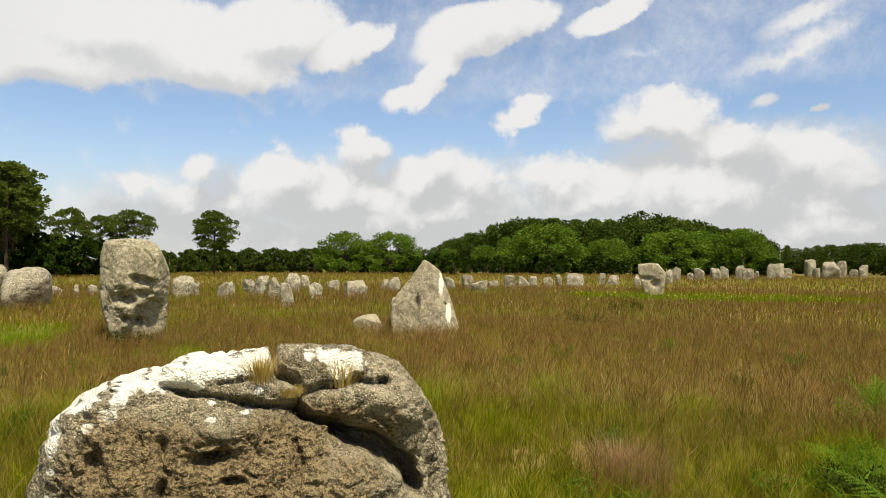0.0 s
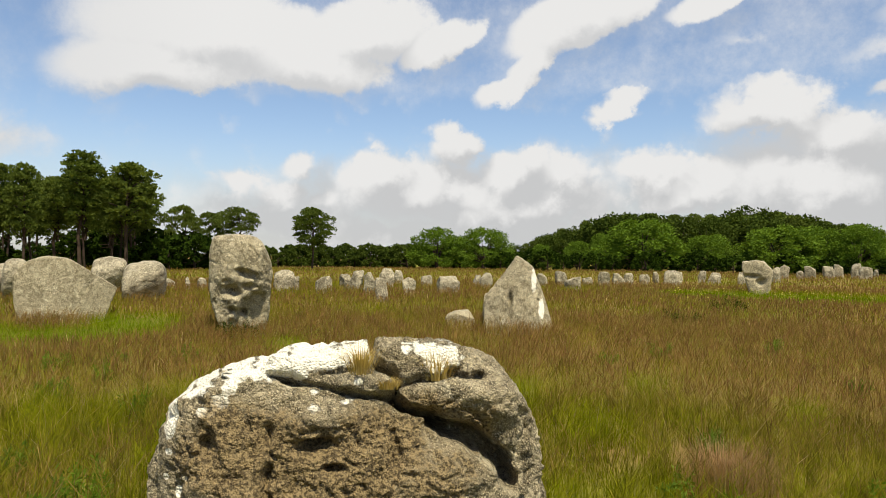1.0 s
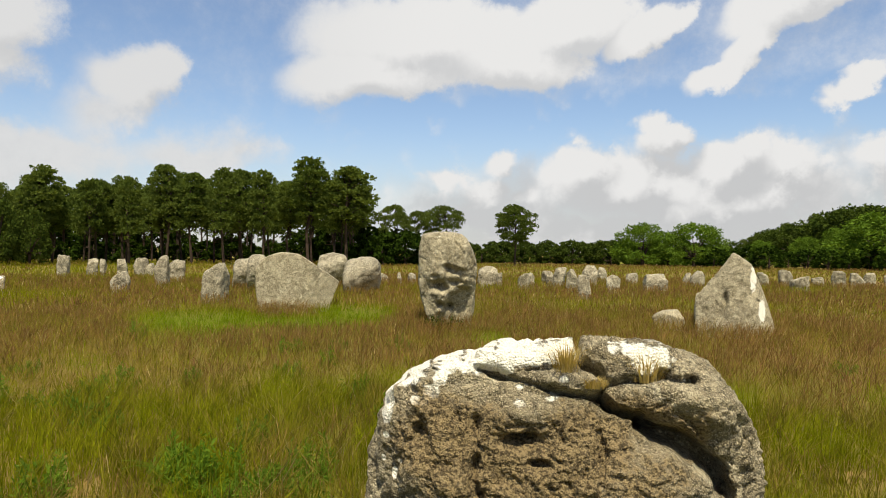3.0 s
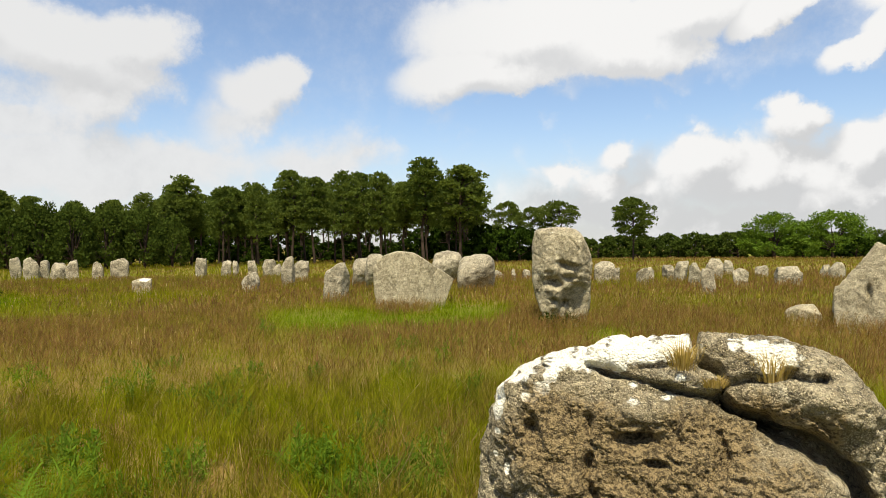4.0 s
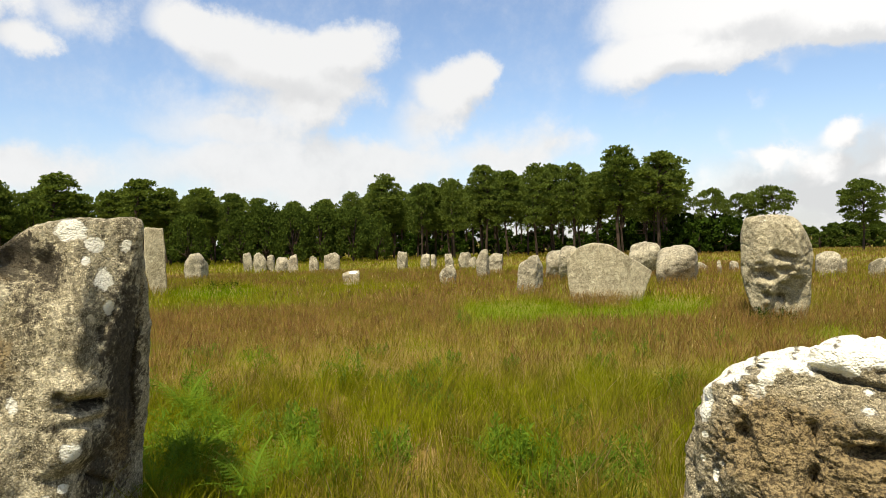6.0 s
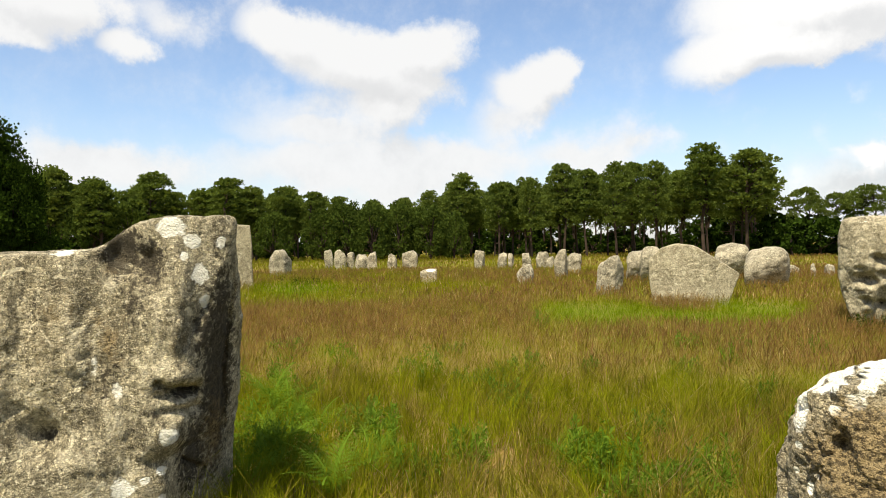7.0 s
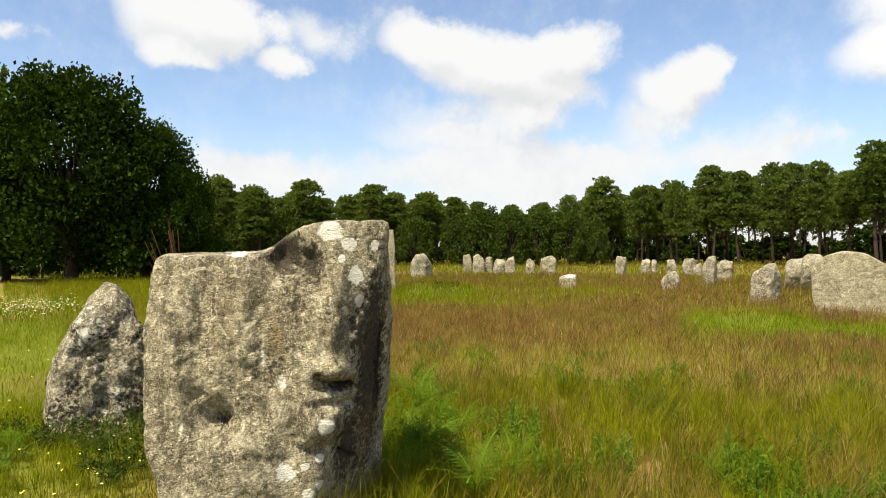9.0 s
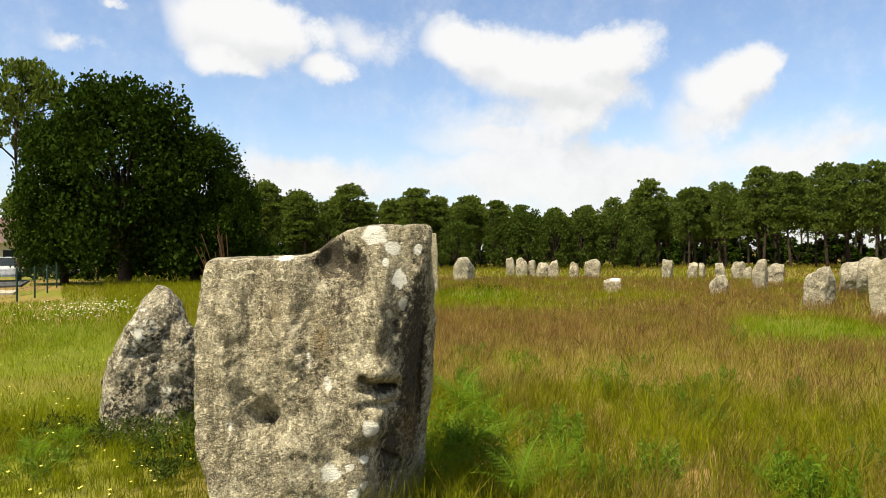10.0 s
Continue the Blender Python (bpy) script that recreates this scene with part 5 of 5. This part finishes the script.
flowers("white_flowers", "patch of small white meadow flowers in tall grass", petals("white_petals", (0.72, 0.69, 0.42)), rng, -np.sin(az) * d, np.cos(az) * d, rng.uniform(0.2, 0.40, 300), 0.022)
az, d = np.radians(rng.uniform(90, 108, 120)), rng.uniform(4.6, 12, 120)
flowers("yellow_flowers", "scattered small yellow flowers in short grass", petals("yellow_petals", (0.85, 0.75, 0.12)), rng, -np.sin(az) * d, np.cos(az) * d, rng.uniform(0.12, 0.25, 120), 0.011)
az, d = np.radians(rng.uniform(-31, -9, 260)), rng.normal(31, 3, 260)
flowers("gorse_flowers", "yellow flowers dotting the green meadow strip", petals("gorse_petals", (0.60, 0.58, 0.06)), rng, -np.sin(az) * d, np.cos(az) * d, rng.uniform(0.2, 0.32, 260), 0.03)


# ---- the road side ----
def plain(name, rough, a, b, scale):
    m, nt, bs = material(name, rough)
    co = nt.nodes.new("ShaderNodeTexCoord").outputs["Object"]
    n = noise_tex(nt, co, scale, 6.0, 0.65)
    nt.links.new(mix_col(nt, smooth(nt, n, 0.3, 0.7), a, b), bs.inputs["Base Color"])
    bump(nt, bs, n, 0.3, 0.02)
    return m


SAND = plain("sandy_gravel", 1.0, (0.36, 0.30, 0.21), (0.48, 0.41, 0.30), 4.0)
ASPHALT = plain("asphalt", 0.9, (0.05, 0.05, 0.05), (0.085, 0.083, 0.08), 6.0)
GREEN_STEEL = plain("green_steel", 0.8, (0.010, 0.028, 0.014), (0.016, 0.038, 0.02), 8.0)
PLASTER = plain("cream_plaster", 0.9, (0.55, 0.47, 0.33), (0.66, 0.58, 0.42), 2.0)
SLATE = plain("roof_slate", 0.7, (0.10, 0.065, 0.05), (0.16, 0.11, 0.085), 5.0)
WHITE_PAINT = plain("white_car_paint", 0.25, (0.75, 0.75, 0.74), (0.80, 0.80, 0.79), 1.0)
GLASS_DARK = plain("car_glass", 0.08, (0.02, 0.025, 0.03), (0.03, 0.035, 0.04), 1.0)
RUBBER = plain("tyre_rubber", 0.9, (0.015, 0.015, 0.015), (0.03, 0.03, 0.03), 20.0)


def box_mesh(name, x0, x1, y0, y1, z0, z1, mat, soft=0.0):
    bm = bmesh.new()
    bmesh.ops.create_cube(bm, size=1.0, matrix=Matrix.Translation(((x0 + x1) / 2, (y0 + y1) / 2, (z0 + z1) / 2)) @ Matrix.Diagonal((x1 - x0, y1 - y0, z1 - z0, 1)))
    if soft:
        bmesh.ops.bevel(bm, geom=bm.edges[:], offset=soft, segments=2, affect="EDGES")
    me = bpy.data.meshes.new(name)
    bm.to_mesh(me)
    bm.free()
    me.materials.append(mat)
    return me


# local frame of the road: x along it, y away from the meadow
ROAD = Matrix.Translation(ways(106, 33)) @ pose(0, 0, 0, 0, 0, 100)
for name, label, x1, y0, y1, z, mat in (("footpath", "sandy gravel path behind the fence", 1.2, 1.0, 4.0, 0.03, SAND), ("road", "grey asphalt road beside the meadow", 1.0, 9.0, 18.0, 0.04, ASPHALT)):
    ob = new(name, box_mesh(name, -45, x1, y0, y1, z - 0.1, z, mat))
    ob.matrix_world = ROAD
    tagged(ob, label, "road", kind="structure")

POST = tubes_mesh("post", [(((0, 0, -0.2), (0, 0, 1.15), (0, 0, 1.18)), (0.035, 0.035, 0.02), 8)])
POST.materials.append(GREEN_STEEL)
fence = new("fence")
spots = ((106.5, 25.6), (105.0, 26.8), (103.6, 28.4), (102.5, 30.9), (101.7, 34.5), (101.1, 39.5), (100.6, 45.0))
for az, d in spots:
    child("post", POST, None, fence).location = ways(az, d)
for (a0, d0), (a1, d1) in zip(spots, spots[1:]):
    p, q = ways(a0, d0), ways(a1, d1)
    runs = [((p + Vector((0, 0, z)), q + Vector((0, 0, z))), (0.005, 0.005), 4) for z in (0.15, 0.4, 0.65, 0.9, 1.1)]
    runs += [((p.lerp(q, k / 20) + Vector((0, 0, 0.1)), p.lerp(q, k / 20) + Vector((0, 0, 1.1))), (0.003, 0.003), 3) for k in range(1, 20)]
    child("wire_panel", tubes_mesh("wire_panel", runs), GREEN_STEEL, fence, "thin green wire mesh")
tagged(fence, "dark green steel post and wire fence along the meadow", "fence")


def house():
    e = new("house")
    e.matrix_world = Matrix.Translation(ways(104.6, 82)) @ pose(0, 0, 0, 0, 0, 115)
    child("wall", box_mesh("wall", -5, 5, -3.5, 3.5, -0.1, 2.9, PLASTER), None, e)
    bm = bmesh.new()
    vs = [bm.verts.new(q) for q in ((-5.3, -3.9, 2.75), (5.3, -3.9, 2.75), (5.3, 3.9, 2.75), (-5.3, 3.9, 2.75), (-5.3, 0, 5.4), (5.3, 0, 5.4))]
    for q in ((0, 1, 5, 4), (2, 3, 4, 5), (1, 2, 5), (3, 0, 4), (3, 2, 1, 0)):
        bm.faces.new([vs[i] for i in q])
    me = bpy.data.meshes.new("roof")
    bm.to_mesh(me)
    bm.free()
    child("roof", me, SLATE, e, "brown tiled pitched roof")
    child("chimney", box_mesh("chimney", 3.2, 3.9, -0.4, 0.4, 4.4, 6.0, PLASTER), None, e)
    for x in (-3.2, 0.2, 3.2):
        w = child("window", box_mesh("window", x - 0.5, x + 0.5, -3.55, -3.47, 0.9, 2.1, GLASS_DARK), None, e)
        child("window_frame", box_mesh("window_frame", x - 0.58, x + 0.58, -3.53, -3.48, 0.82, 0.9, WHITE_PAINT), None, w)
    tagged(e, "cream house with a brown pitched roof behind trees", "house")


house()


def car(az, d, turn):
    e = new("parked_car")
    e.matrix_world = Matrix.Translation(ways(az, d, 0.04)) @ pose(0, 0, 0, 0, 0, turn)
    child("body", box_mesh("body", -2.05, 2.05, -0.85, 0.85, 0.28, 0.92, WHITE_PAINT, 0.14), None, e)
    bm = bmesh.new()
    lower = [bm.verts.new(q) for q in ((-1.7, -0.78, 0.9), (1.0, -0.78, 0.9), (1.0, 0.78, 0.9), (-1.7, 0.78, 0.9))]
    upper = [bm.verts.new(q) for q in ((-1.25, -0.62, 1.42), (0.35, -0.62, 1.42), (0.35, 0.62, 1.42), (-1.25, 0.62, 1.42))]
    for i in range(4):
        bm.faces.new((lower[i], lower[(i + 1) % 4], upper[(i + 1) % 4], upper[i]))
    me = bpy.data.meshes.new("cabin_glass")
    bm.to_mesh(me)
    bm.free()
    child("cabin_glass", me, GLASS_DARK, e, "dark car windows")
    child("roof", box_mesh("roof", -1.27, 0.37, -0.64, 0.64, 1.40, 1.46, WHITE_PAINT, 0.025), None, e)
    for x in (-1.3, 1.3):
        for y in (-0.8, 0.8):
            w = child("wheel", tubes_mesh("wheel", [(((x, y - 0.1, 0.31), (x, y - 0.09, 0.31), (x, y + 0.09, 0.31), (x, y + 0.1, 0.31)), (0.2, 0.31, 0.31, 0.2), 16)]), RUBBER, e, "black tyre")
    tagged(e, "white parked car on the road behind the trees", "car", "parked cars")


for az, d, turn in ((104.4, 50, 12), (101.0, 56, 20), (99.6, 58, 15)):
    car(az, d, turn)
